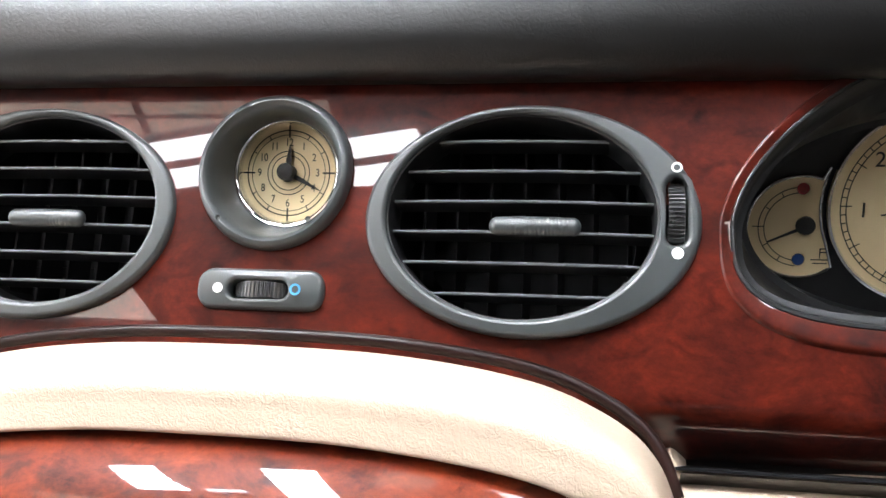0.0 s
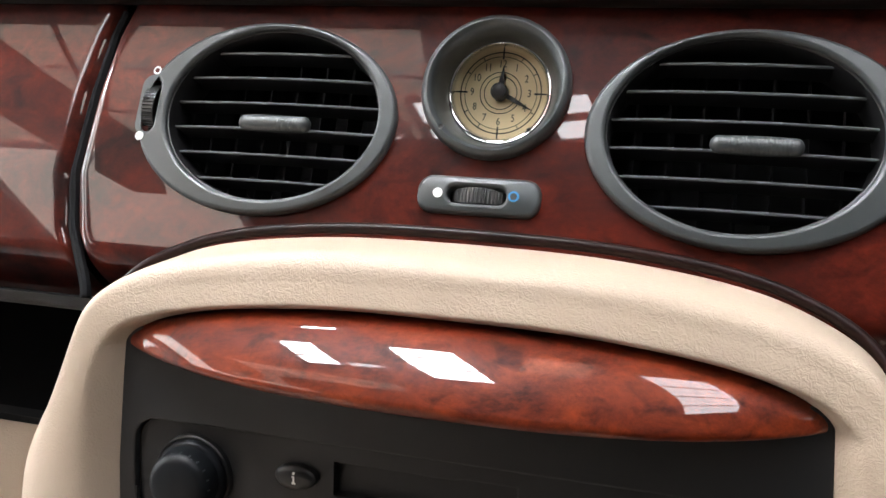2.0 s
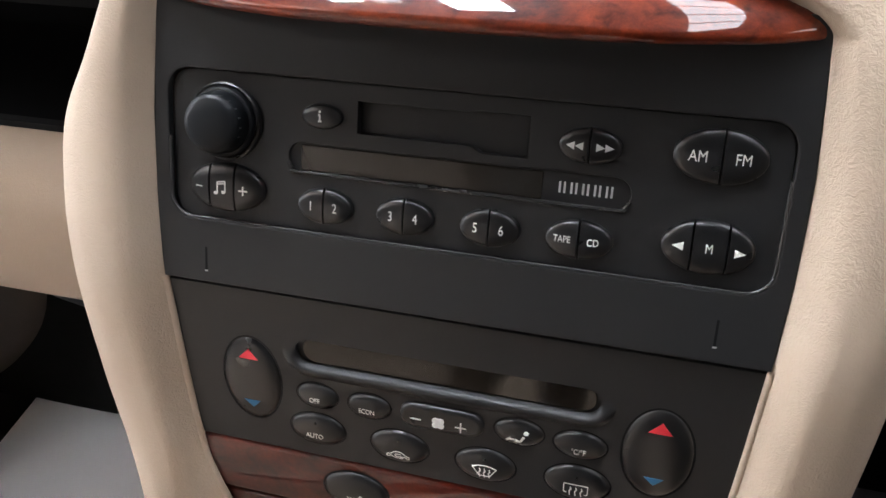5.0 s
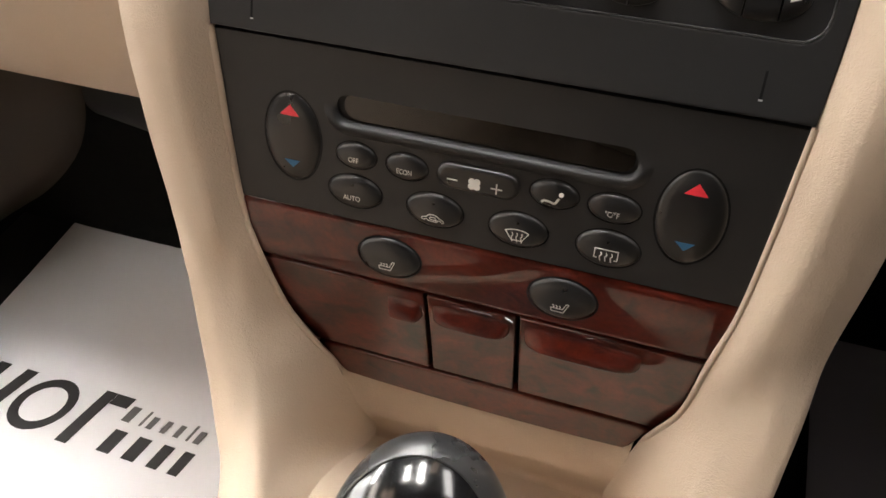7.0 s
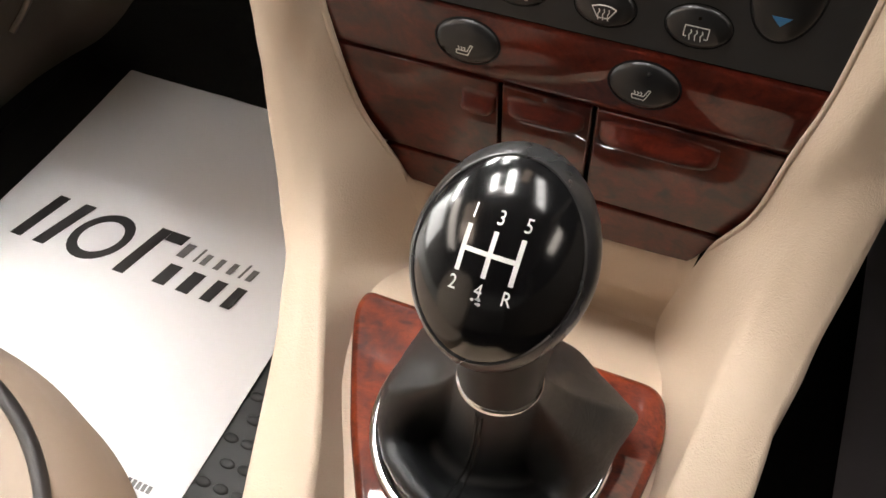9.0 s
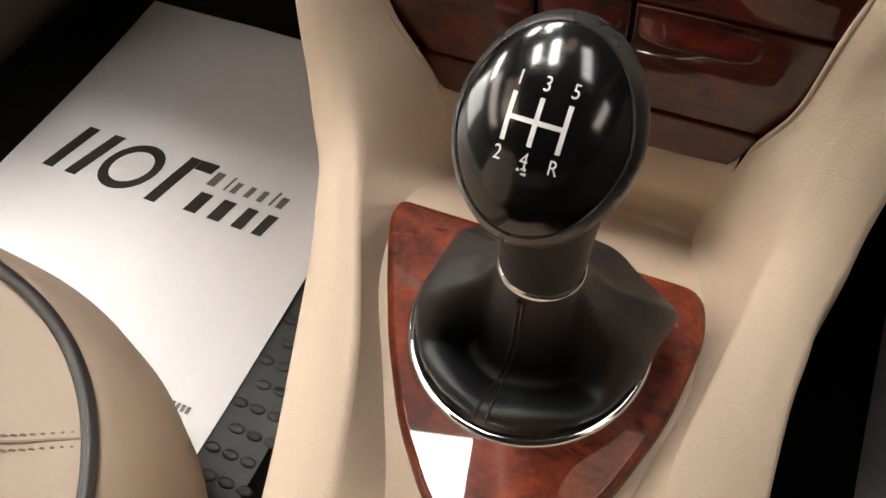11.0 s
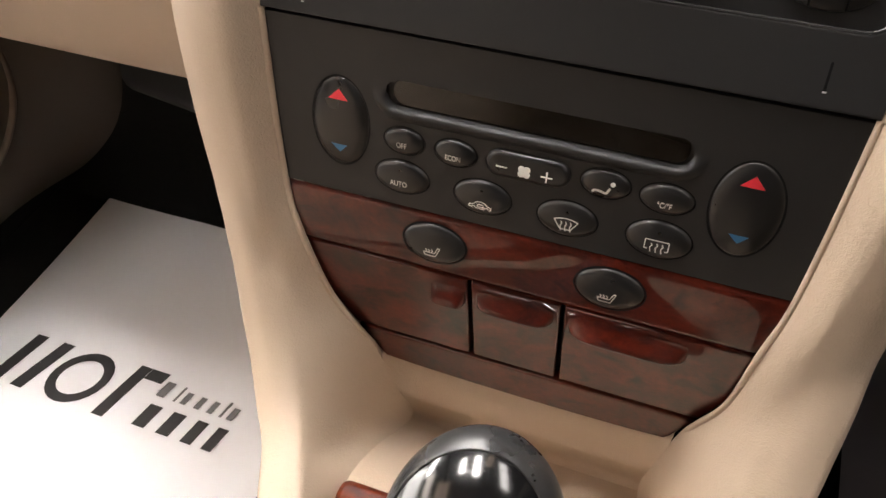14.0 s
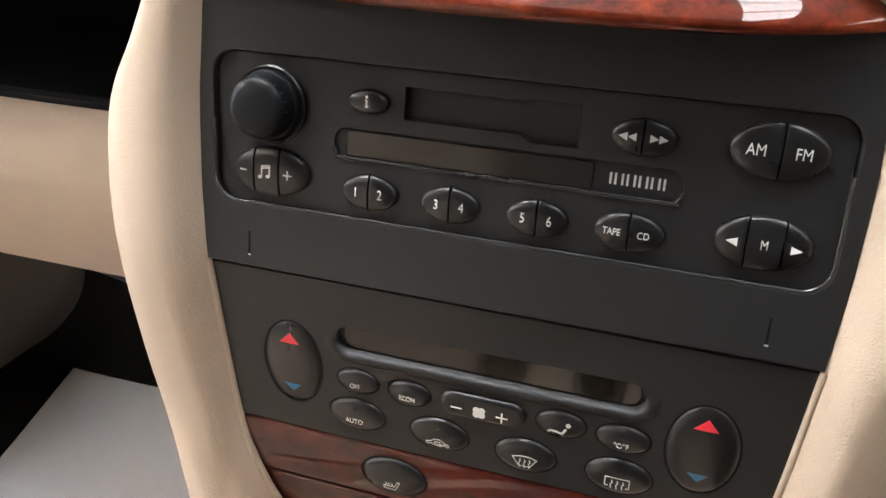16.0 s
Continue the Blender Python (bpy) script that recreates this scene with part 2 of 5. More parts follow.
def mesh(name, verts, faces, mat, parent=None, label="", smooth=40, kind=""):
    me = bpy.data.meshes.new(name)
    me.from_pydata([tuple(v) for v in verts], [], faces)
    me.materials.append(mat)
    bm = bmesh.new()
    bm.from_mesh(me)
    bmesh.ops.remove_doubles(bm, verts=bm.verts, dist=2e-6)
    bmesh.ops.recalc_face_normals(bm, faces=bm.faces)
    bm.to_mesh(me)
    bm.free()
    if smooth:
        me.polygons.foreach_set("use_smooth", [True] * len(me.polygons))
        me.set_sharp_from_angle(angle=radians(smooth))
    ob = new(name, me)
    if parent is not None:
        ob.parent = parent
        if parent.type == "EMPTY":
            ob.matrix_parent_inverse = Matrix.Translation(-parent.location)
    return tagged(ob, label, kind=kind)


def grid(rows, close=False, ring=False):
    """Verts and quads of rows of points; close: each row is a loop; ring: the rows form a loop."""
    n, verts, faces = len(rows[0]), [p for r in rows for p in r], []
    for i in range(len(rows) if ring else len(rows) - 1):
        j = (i + 1) % len(rows)
        for k in range(n if close else n - 1):
            l = (k + 1) % n
            faces.append((i * n + k, i * n + l, j * n + l, j * n + k))
    return verts, faces


def ellipse(cx, cu, a, b, n=48, p=2.0):
    out = []
    for i in range(n):
        t = 2 * math.pi * i / n
        c, s = math.cos(t), math.sin(t)
        out.append((cx + a * math.copysign(abs(c) ** (2 / p), c), cu + b * math.copysign(abs(s) ** (2 / p), s)))
    return out


def rrect(cx, cu, hw, hh, r, n=6):
    out = []
    for sx, sy, a0 in ((1, 1, 0), (-1, 1, 90), (-1, -1, 180), (1, -1, 270)):
        for i in range(n + 1):
            a = radians(a0 + 90 * i / n)
            out.append((cx + sx * (hw - r) + r * math.cos(a), cu + sy * (hh - r) + r * math.sin(a)))
    return out


def inset(loop, d):
    """The loop moved by d to its left, which is inwards when it runs counter-clockwise."""
    out, n = [], len(loop)
    for i in range(n):
        (ax, ay), (bx, by), (cx, cy) = loop[i - 1], loop[i], loop[(i + 1) % n]
        t1, t2 = Vector((bx - ax, by - ay)), Vector((cx - bx, cy - by))
        if t1.length < 1e-9 or t2.length < 1e-9:
            out.append((bx, by))
            continue
        t1.normalize(), t2.normalize()
        m = Vector((-t1.y - t2.y, t1.x + t2.x))
        if m.length < 1e-6:
            m = Vector((-t1.y, t1.x))
        m.normalize()
        k = d / max(0.5, m.dot(Vector((-t1.y, t1.x))))
        out.append((bx + m.x * k, by + m.y * k))
    return out


def slab(pan, outer, holes=(), n1=1.0, n0=-2.0, bevel=0.4, hole_depth=None, bow=None):
    """Verts and faces of a plate with rounded rims and holes through its front."""
    verts, faces, fill = [], [], []
    lift = bow or (lambda x, u: 0.0)

    def strip(levels):
        base = len(verts)
        count = len(levels[0][0])
        for loop, n in levels:
            verts.extend(pan.p(x, u, n + lift(x, u)) for x, u in loop)
        for i in range(len(levels) - 1):
            for k in range(count):
                l = (k + 1) % count
                a = base + i * count
                faces.append((a + k, a + l, a + count + l, a + count + k))
        return [base + (len(levels) - 1) * count + k for k in range(count)]

    mid = bevel * 0.3
    fill.append(strip([(outer, n0), (outer, n1 - bevel), (inset(outer, mid), n1 - mid), (inset(outer, bevel), n1), (inset(outer, bevel + 0.2), n1)]))
    for h in holes:
        deep = n0 if hole_depth is None else n1 - hole_depth
        fill.append(strip([(h, deep), (h, n1 - bevel), (inset(h, -mid), n1 - mid), (inset(h, -bevel), n1), (inset(h, -bevel - 0.2), n1)]))
    bm = bmesh.new()
    back = {}
    edges = []
    for loop in fill:
        vs = [bm.verts.new(verts[i]) for i in loop]
        for v, i in zip(vs, loop):
            back[v] = i
        for k in range(len(vs)):
            edges.append(bm.edges.new((vs[k], vs[(k + 1) % len(vs)])))
    bmesh.ops.triangle_fill(bm, use_beauty=True, use_dissolve=False, edges=edges, normal=pan.n)
    for f in bm.faces:
        faces.append(tuple(back[v] for v in f.verts))
    bm.free()
    return verts, faces


def cap(pan, loop, n):
    return [pan.p(x, u, n) for x, u in loop], [tuple(range(len(loop)))]


def join(*pieces):
    verts, faces = [], []
    for v, f in pieces:
        k = len(verts)
        verts += list(v)
        faces += [tuple(i + k for i in q) for q in f]
    return verts, faces


def turned(pan, cx, cu, profile, seg=48, sx=1.0, su=1.0):
    """A turned body: profile of (radius, n)."""
    rows = []
    for r, n in profile:
        rows.append([pan.p(cx + sx * r * math.cos(2 * math.pi * i / seg), cu + su * r * math.sin(2 * math.pi * i / seg), n) for i in range(seg)])
    return grid(rows, close=True)


def bar(pan, x0, u0, x1, u1, w, n1, n0):
    """A straight flat bar between two points."""
    d = Vector((x1 - x0, u1 - u0))
    d.normalize()
    s = Vector((-d.y, d.x)) * w / 2
    q = [(x0 + s.x, u0 + s.y), (x0 - s.x, u0 - s.y), (x1 - s.x, u1 - s.y), (x1 + s.x, u1 + s.y)]
    v = [pan.p(x, u, n) for n in (n0, n1) for x, u in q]
    return v, [(0, 1, 2, 3), (4, 5, 6, 7), (0, 1, 5, 4), (1, 2, 6, 5), (2, 3, 7, 6), (3, 0, 4, 7)]


def strokes(pan, lines, w, n):
    return join(*[bar(pan, *a, *b, w, n, n - 0.25) for line in lines for a, b in zip(line, line[1:])])


def poly(pan, pts, n, d=0.25):
    k = len(pts)
    v = [pan.p(x, u, m) for m in (n - d, n) for x, u in pts]
    return v, [tuple(range(k, 2 * k)), *[(i, (i + 1) % k, k + (i + 1) % k, k + i) for i in range(k)]]


def text(pan, body, x, u, n, size, mat, parent, name="lettering", shear=0.0, label="", wide=1.0):
    cu = bpy.data.curves.new("letters", "FONT")
    cu.body, cu.size, cu.align_x, cu.align_y, cu.shear, cu.extrude = body, size / 1000, "CENTER", "CENTER", shear, 0.00008
    tmp = bpy.data.objects.new("letters", cu)
    scene.collection.objects.link(tmp)
    me = bpy.data.meshes.new_from_object(tmp.evaluated_get(bpy.context.evaluated_depsgraph_get()))
    bpy.data.objects.remove(tmp)
    me.transform(pan.matrix(x, u, n) @ Matrix.Diagonal((wide, 1, 1, 1)))
    me.materials.clear()
    me.materials.append(mat)
    ob = new(name, me)
    ob.parent = parent
    if parent.type == "EMPTY":
        ob.matrix_parent_inverse = Matrix.Translation(-parent.location)
    return tagged(ob, label)


def dome(pan, cx, cu, a, b, h, xa=None, xb=None, n0=-0.5, p=2.6, nx=26, ny=20):
    """A domed oval button, or the slice of one between xa and xb."""
    xa, xb = (-a if xa is None else xa), (b * 0 + a if xb is None else xb)
    rows = []
    for i in range(nx + 1):
        x = xa + (xb - xa) * (0.5 - 0.5 * math.cos(math.pi * i / nx))
        half = b * math.sqrt(max(0.0, 1 - (x / a) ** 2))
        row = []
        for k in range(ny + 1):
            y = -half * math.cos(math.pi * k / ny)
            r = min(1.0, math.hypot(x / a, y / b))
            edge = min(1.0, min(abs(x - xa), abs(xb - x)) / 0.5) if max(abs(xa), abs(xb)) < 2 * a else 1
            z = h * (1 - r ** p) ** (1 / p)
            if (xa > -a + 1e-6 and i == 0) or (xb < a - 1e-6 and i == nx):
                z -= 0.25
            row.append(pan.p(cx + x, cu + y, z))
        row = [pan.p(cx + x, cu - half, n0)] + row + [pan.p(cx + x, cu + half, n0)]
        rows.append(row)
    first = [pan.p(cx + xa, cu - b * math.sqrt(max(0.0, 1 - (xa / a) ** 2)) * math.cos(math.pi * max(0, min(ny, k - 1)) / ny), n0) for k in range(ny + 3)]
    last = [pan.p(cx + xb, cu - b * math.sqrt(max(0.0, 1 - (xb / a) ** 2)) * math.cos(math.pi * max(0, min(ny, k - 1)) / ny), n0) for k in range(ny + 3)]
    return grid([first] + rows + [last])


def drape(ob, pan, cx, cu, a, b, h, p=2.6, up=0.14):
    """Lays a flat print onto the dome of its button."""
    inv = pan.matrix(0, 0, 0).inverted()
    if len(ob.data.vertices) < 60:
        bm = bmesh.new()
        bm.from_mesh(ob.data)
        bmesh.ops.triangulate(bm, faces=bm.faces)
        bmesh.ops.subdivide_edges(bm, edges=bm.edges, cuts=3, use_grid_fill=True)
        bm.to_mesh(ob.data)
        bm.free()
    local = [(inv @ v.co) * 1000 for v in ob.data.vertices]
    top = max(q.z for q in local)
    for v, q in zip(ob.data.vertices, local):
        r = min(0.985, math.hypot((q.x - cx) / a, (q.y - cu) / b))
        v.co = pan.p(q.x, q.y, h * (1 - r ** p) ** (1 / p) + up + q.z - top)
    return ob


def spline(points, steps):
    """A Catmull-Rom curve through vectors."""
    pts = [Vector(p) for p in points]
    out = []
    for i in range(len(pts) - 1):
        p0, p1, p2, p3 = pts[max(i - 1, 0)], pts[i], pts[i + 1], pts[min(i + 2, len(pts) - 1)]
        for s in range(steps):
            t = s / steps
            out.append(0.5 * ((2 * p1) + (p2 - p0) * t + (2 * p0 - 5 * p1 + 4 * p2 - p3) * t * t + (3 * p1 - p0 - 3 * p2 + p3) * t ** 3))
    return out + [pts[-1]]


def tube(points, r, seg=10):
    pts = [Vector(p) for p in points]
    rows = []
    for i, p in enumerate(pts):
        t = (pts[min(i + 1, len(pts) - 1)] - pts[max(i - 1, 0)]).normalized()
        s = t.cross(Vector((0.3, 0.2, 1))).normalized()
        w = t.cross(s)
        rows.append([p + r * (math.cos(2 * math.pi * k / seg) * s + math.sin(2 * math.pi * k / seg) * w) for k in range(seg)])
    return grid(rows, close=True)


def box(x0, x1, y0, y1, z0, z1):
    v = [(x, y, z) for z in (z0, z1) for x, y in ((x0, y0), (x1, y0), (x1, y1), (x0, y1))]
    return v, [(0, 1, 2, 3), (4, 5, 6, 7), (0, 1, 5, 4), (1, 2, 6, 5), (2, 3, 7, 6), (3, 0, 4, 7)]


# ---------------------------------------------------------------- showroom and car shell
def shell(name, pieces, mat, label, category):
    return tagged(mesh(name, *join(*pieces), mat, smooth=0), label, category, kind="structure")


GROUND, TOP = -0.36, 3.3
shell("floor", [box(-7, 7, -8, 8, GROUND - 0.1, GROUND)], CONCRETE, "grey painted concrete showroom floor", "floor")
shell("wall_north", [box(-7.1, 7.1, 8, 8.2, GROUND, TOP)], WALLS, "plain white showroom wall", "wall")
shell("wall_south", [box(-7.1, 7.1, -8.2, -8, GROUND, TOP)], WALLS, "plain white showroom wall", "wall")
shell("wall_west", [box(-7.3, -7.1, -8.2, 8.2, GROUND, TOP)], WALLS, "plain white showroom wall", "wall")
shell("wall_east", [box(7.1, 7.3, -8.2, 8.2, GROUND, TOP)], WALLS, "plain white showroom wall", "wall")
shell("ceiling", [box(-7.3, 7.3, -8.2, 8.2, TOP, TOP + 0.1)], ROOFING, "plain dark grey showroom ceiling", "ceiling")


def skylight(x, y, w, d, turn, mat, panes):
    """A ceiling window of one or more panes with a steel frame and glazing bars."""
    ob = thing("skylight", (x, y, TOP), "bright white ceiling skylight with thin steel glazing bars", "skylight", "ceiling skylights")
    z, way = TOP - 0.02, Matrix.Translation((x, y, 0)) @ Matrix.Rotation(radians(turn), 4, "Z")

    def placed(*pieces):
        v, f = join(*pieces)
        return [way @ Vector(p) for p in v], f

    step = d / panes
    for k in range(panes):
        c = -d / 2 + step * (k + 0.5)
        mesh("pane", *placed(box(-w / 2 + 0.01, w / 2 - 0.01, c - step / 2 + 0.008, c + step / 2 - 0.008, z - 0.01, z)), mat, ob, smooth=0)
    fr = [box(-w / 2, w / 2, k * d / 2 - 0.025, k * d / 2 + 0.025, z - 0.03, z + 0.02) for k in (-1, 1)]
    fr += [box(k * w / 2 - 0.02, k * w / 2 + 0.02, -d / 2 + 0.026, d / 2 - 0.026, z - 0.03, z + 0.02) for k in (-1, 1)]
    fr += [box(-w / 2 + 0.021, w / 2 - 0.021, -d / 2 + step * k - 0.026, -d / 2 + step * k + 0.026, z - 0.025, z + 0.02) for k in range(1, panes)]
    mesh("frame", *placed(*fr), STEEL, ob, smooth=0)
    return ob


for sx, sy, sw, sd, turn, grade, panes in SKYLIGHTS:
    skylight(sx, sy, sw, sd, turn, (DIM, MID, LIT, SOFT)[grade], panes)
# glowing panels added where veneer and knob mirror a bright area overhead
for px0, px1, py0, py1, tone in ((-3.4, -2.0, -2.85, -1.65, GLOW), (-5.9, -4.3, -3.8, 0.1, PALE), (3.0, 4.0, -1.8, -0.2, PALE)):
    panel = thing("ceiling_panel", ((px0 + px1) / 2, (py0 + py1) / 2, TOP), "softly glowing ceiling panel added for bright patches mirrored in the cabin", "ceiling light", "ceiling light panels")
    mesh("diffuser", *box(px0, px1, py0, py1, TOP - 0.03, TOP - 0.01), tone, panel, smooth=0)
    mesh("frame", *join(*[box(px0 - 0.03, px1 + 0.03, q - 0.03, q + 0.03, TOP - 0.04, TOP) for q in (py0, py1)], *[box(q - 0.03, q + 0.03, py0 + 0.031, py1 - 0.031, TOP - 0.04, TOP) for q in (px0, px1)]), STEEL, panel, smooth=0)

# glowing sheets added so the wood mirrors a pale ceiling crossed by beams
sheet_row = thing("roof_sheet", (-2.1, -1.2, TOP), "pale glowing sheets with purlins, added for the ceiling mirrored in the wood", "roof sheet")
for k in range(3):
    mesh("panel", *box(-3.3 + 0.82 * k, -2.52 + 0.82 * k, -1.62, -0.66, TOP - 0.008, TOP - 0.002), VEIL, sheet_row, smooth=0)
mesh("panel", *box(-0.26, 0.16, 0.55, 1.45, TOP - 0.008, TOP - 0.002), VEIL, sheet_row, smooth=0)
for k in range(2):
    mesh("purlin", *box(-3.3, -0.88, -1.33 + 0.34 * k, -1.30 + 0.34 * k, TOP - 0.014, TOP - 0.009), STEEL, sheet_row, smooth=0)

# unseen shop front glazing, added to light the cabin from left and ahead
front = thing("added_shop_window", (-7.1, WIN_Y, 1.2), "unseen bright shop window with steel bars, added to light the cabin", "window", kind="structure")
for k in range(2):
    y = WIN_Y - 1.0 + 2.0 * k
    mesh("pane", *box(-7.09, -7.07, y - 0.97, y + 0.97, 0.0, 2.7), DAY, front, smooth=0)
ahead = thing("added_shop_window", (-4.0, 8.0, 1.2), "unseen bright shop window with steel bars, added to light the cabin", "window", kind="structure")
for k in range(3):
    x = -5.6 + 2.0 * k
    mesh("pane", *box(x - 0.97, x + 0.97, 7.97, 7.99, 0.0, 2.7), DAY, ahead, smooth=0)
mesh("frame", *join(*[box(-6.6 + 2.0 * k - 0.03, -6.6 + 2.0 * k + 0.03, 7.94, 7.99, 0.0, 2.7) for k in range(4)]), STEEL, ahead, smooth=0)
mesh("frame", *join(*[box(-7.09, -7.04, WIN_Y - 2.0 + 2.0 * k - 0.03, WIN_Y - 2.0 + 2.0 * k + 0.03, 0.0, 2.7) for k in range(3)]), STEEL, front, smooth=0)

# cabin shell: floor pan, firewall, sills and doors, roof, pillars, rear bulkhead
shell("cabin_floor", [box(-0.74, 0.74, -2.2, 0.62, -0.06, 0.0)], CARPET, "black carpet over the car's floor pan", "floor")
shell("wall_firewall", [box(-0.74, 0.74, 0.62, 0.68, -0.06, 0.70)], CARPET, "dark carpeted firewall behind the dashboard", "wall")
for side, s in (("left", -1), ("right", 1)):
    x0, x1 = sorted((s * 0.70, s * 0.76))
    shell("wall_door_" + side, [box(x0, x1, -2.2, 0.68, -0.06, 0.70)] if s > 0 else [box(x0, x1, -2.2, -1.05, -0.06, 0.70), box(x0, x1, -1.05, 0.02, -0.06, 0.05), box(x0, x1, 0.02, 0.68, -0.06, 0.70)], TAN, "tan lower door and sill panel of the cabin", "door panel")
    shell("pillar_" + side, [box(*sorted((s * 0.66, s * 0.74)), -1.10, -1.0, 0.70, 1.10), box(*sorted((s * 0.66, s * 0.74)), -2.2, -1.95, 0.70, 1.10)], LINING, "beige trimmed body pillars", "pillar")
    v = [(s * 0.72, 0.66, 0.70), (s * 0.72, 0.58, 0.70), (s * 0.60, -0.30, 1.10), (s * 0.60, -0.20, 1.12)]
    v += [(a - s * 0.05, b, c) for a, b, c in v]
    shell("pillar_front_" + side, [(v, [(0, 1, 2, 3), (4, 5, 6, 7), (0, 1, 5, 4), (1, 2, 6, 5), (2, 3, 7, 6), (3, 0, 4, 7)])], LINING, "beige trimmed windscreen pillar", "pillar")
# unseen roof, set off-centre so the veneer still mirrors the left ceiling panel
roof_rows = []
for i in range(13):
    y = ROOF_Y - 2.0 * i / 12 * 0.95
    roof_rows.append([Vector((0.14 + 0.56 * math.sin(radians(a)), y, 1.06 + 0.08 * math.cos(radians(a)) - 0.03 * (abs(i - 6) / 6) ** 3)) for a in range(-80, 81, 10)])
over = [[p + Vector((0, 0, 0.03)) for p in r] for r in roof_rows]
rv, rf = join(grid(roof_rows), grid(over))
tagged(mesh("headlining", rv, rf, LINING, smooth=60), "beige cloth headlining under the car roof", "headlining", kind="structure")
shell("wall_rear", [box(-0.70, 0.70, -2.26, -2.2, -0.06, 0.72)], LINING, "beige rear bulkhead", "wall")


# ---------------------------------------------------------------- dash top
dash = thing("dash_top", (0, 0.2, 0.66), "charcoal grained vinyl dashboard top above the wooden fascia", "dashboard")
profile = spline([(0, 0.180, 0.655), (0, 0.163, 0.659), (0, 0.1545, 0.664), (0, 0.1515, 0.671), (0, 0.1545, 0.681), (0, 0.164, 0.6915), (0, 0.180, 0.700), (0, 0.21, 0.708), (0, 0.30, 0.714), (0, 0.45, 0.712), (0, 0.60, 0.700), (0, 0.61, 0.60), (0, 0.30, 0.60), (0, 0.19, 0.62)], 5)
rows = []
for i in range(61):
    x = -0.70 + 1.40 * i / 60
    swell = 0.016 * math.exp(-((x - 0.36) / 0.20) ** 2)
    rows.append([Vector((x, p.y, p.z + swell * max(0.0, min(1.0, (p.z - 0.66) / 0.03)))) for p in profile])
v, f = grid(rows)
n = len(profile)
f += [tuple(range(n)), tuple(60 * n + k for k in range(n))]
mesh("pad", v, f, DASH, dash, smooth=50)

# ---------------------------------------------------------------- upper wooden fascia
VENT_X, VENT_U = 88.0, 26.3


def in_ellipse(x, u, cx, cu, a, b):
    return ((x - cx) / a) ** 2 + ((u - cu) / b) ** 2 < 1


def in_hood(x, u):
    """Inside the instrument opening of the fascia."""
    d, q = abs(x - 232) / 77.9, (u - 25) / (62.6 if u > 25 else 34.6)
    return d ** 1.6 + q ** 1.6 < 1 if q > 0 else d ** 3.4 + (-q) ** 3.4 < 1


def seam_x(u):
    return float(np.interp(u, [-55, -47, -25, -2, 35, 60, 75], [-155, -157, -168, -173, -171, -167.5, -163]))


def fascia_n(x, u, edge=99.0):
    """How far the veneer swells out at a place; its lower rim rolls under."""
    n = -0.00055 * (u - 25) ** 2 + 0.3
    if u < -30:
        n -= 0.055 * (-30 - u) ** 2
    if edge < 5:
        n -= 0.16 * (5 - edge) ** 2
    return n


def fascia_piece(name, left, right, label, parent):
    verts, faces, ids = [], [], {}
    us = [-54 + 1.5 * k for k in range(87)]
    for i, u in enumerate(us):
        l, r = left(u), right(u)
        m = max(30, int(round((r - l) / 2.6))) if parent is None else 150
        for k in range(m + 1):
            t = k / m
            x = l + (r - l) * t
            ids[i, k] = len(verts)
            verts.append(A.p(x, u, fascia_n(x, u, min(x - l, r - x))))
    for i in range(len(us) - 1):
        for k in range(m):
            v4 = [ids[i, k], ids[i, k + 1], ids[i + 1, k + 1], ids[i + 1, k]]
            x = left(us[i]) + (right(us[i]) - left(us[i])) * (k + 0.5) / m
            u = us[i] + 0.75
            if any(in_ellipse(x, u, s * VENT_X, 26.5, 47, 36) for s in (-1, 1)) or in_ellipse(x, u, 1.2, 41.3, 26.6, 26.6) or in_hood(x, u) or in_ellipse(x, u, -0.8, -0.7, 16, 5.5) or any(in_ellipse(x, u, s * 139.5, 28.7, 4.6, 12.5) for s in (-1, 1)):
                continue
            faces.append(v4)
    return mesh(name, verts, faces, WOOD, parent, label, smooth=60)


fascia = thing("wooden_fascia", (0, 0.12, 0.61), "glossy red-brown burr walnut dashboard fascia", "fascia")
fascia_piece("centre_panel", seam_x, lambda u: 330.0, "", fascia)
fascia_piece("passenger_panel", lambda u: -420.0, lambda u: seam_x(u) - 4.0, "", fascia)
seam = [A.p(seam_x(u) - 2, u, -4.2) for u in range(-52, 76, 4)]
mesh("seam_strip", *tube(seam, 0.0022, 8), DARK, fascia)
# carrier behind the veneer closes the gaps
mesh("carrier", *join(bar(A, -420, 10, -36, 10, 0.1, -30, -31), bar(A, -420, -52, 330, -52, 1, -8, -60)), DARK, fascia, smooth=0)


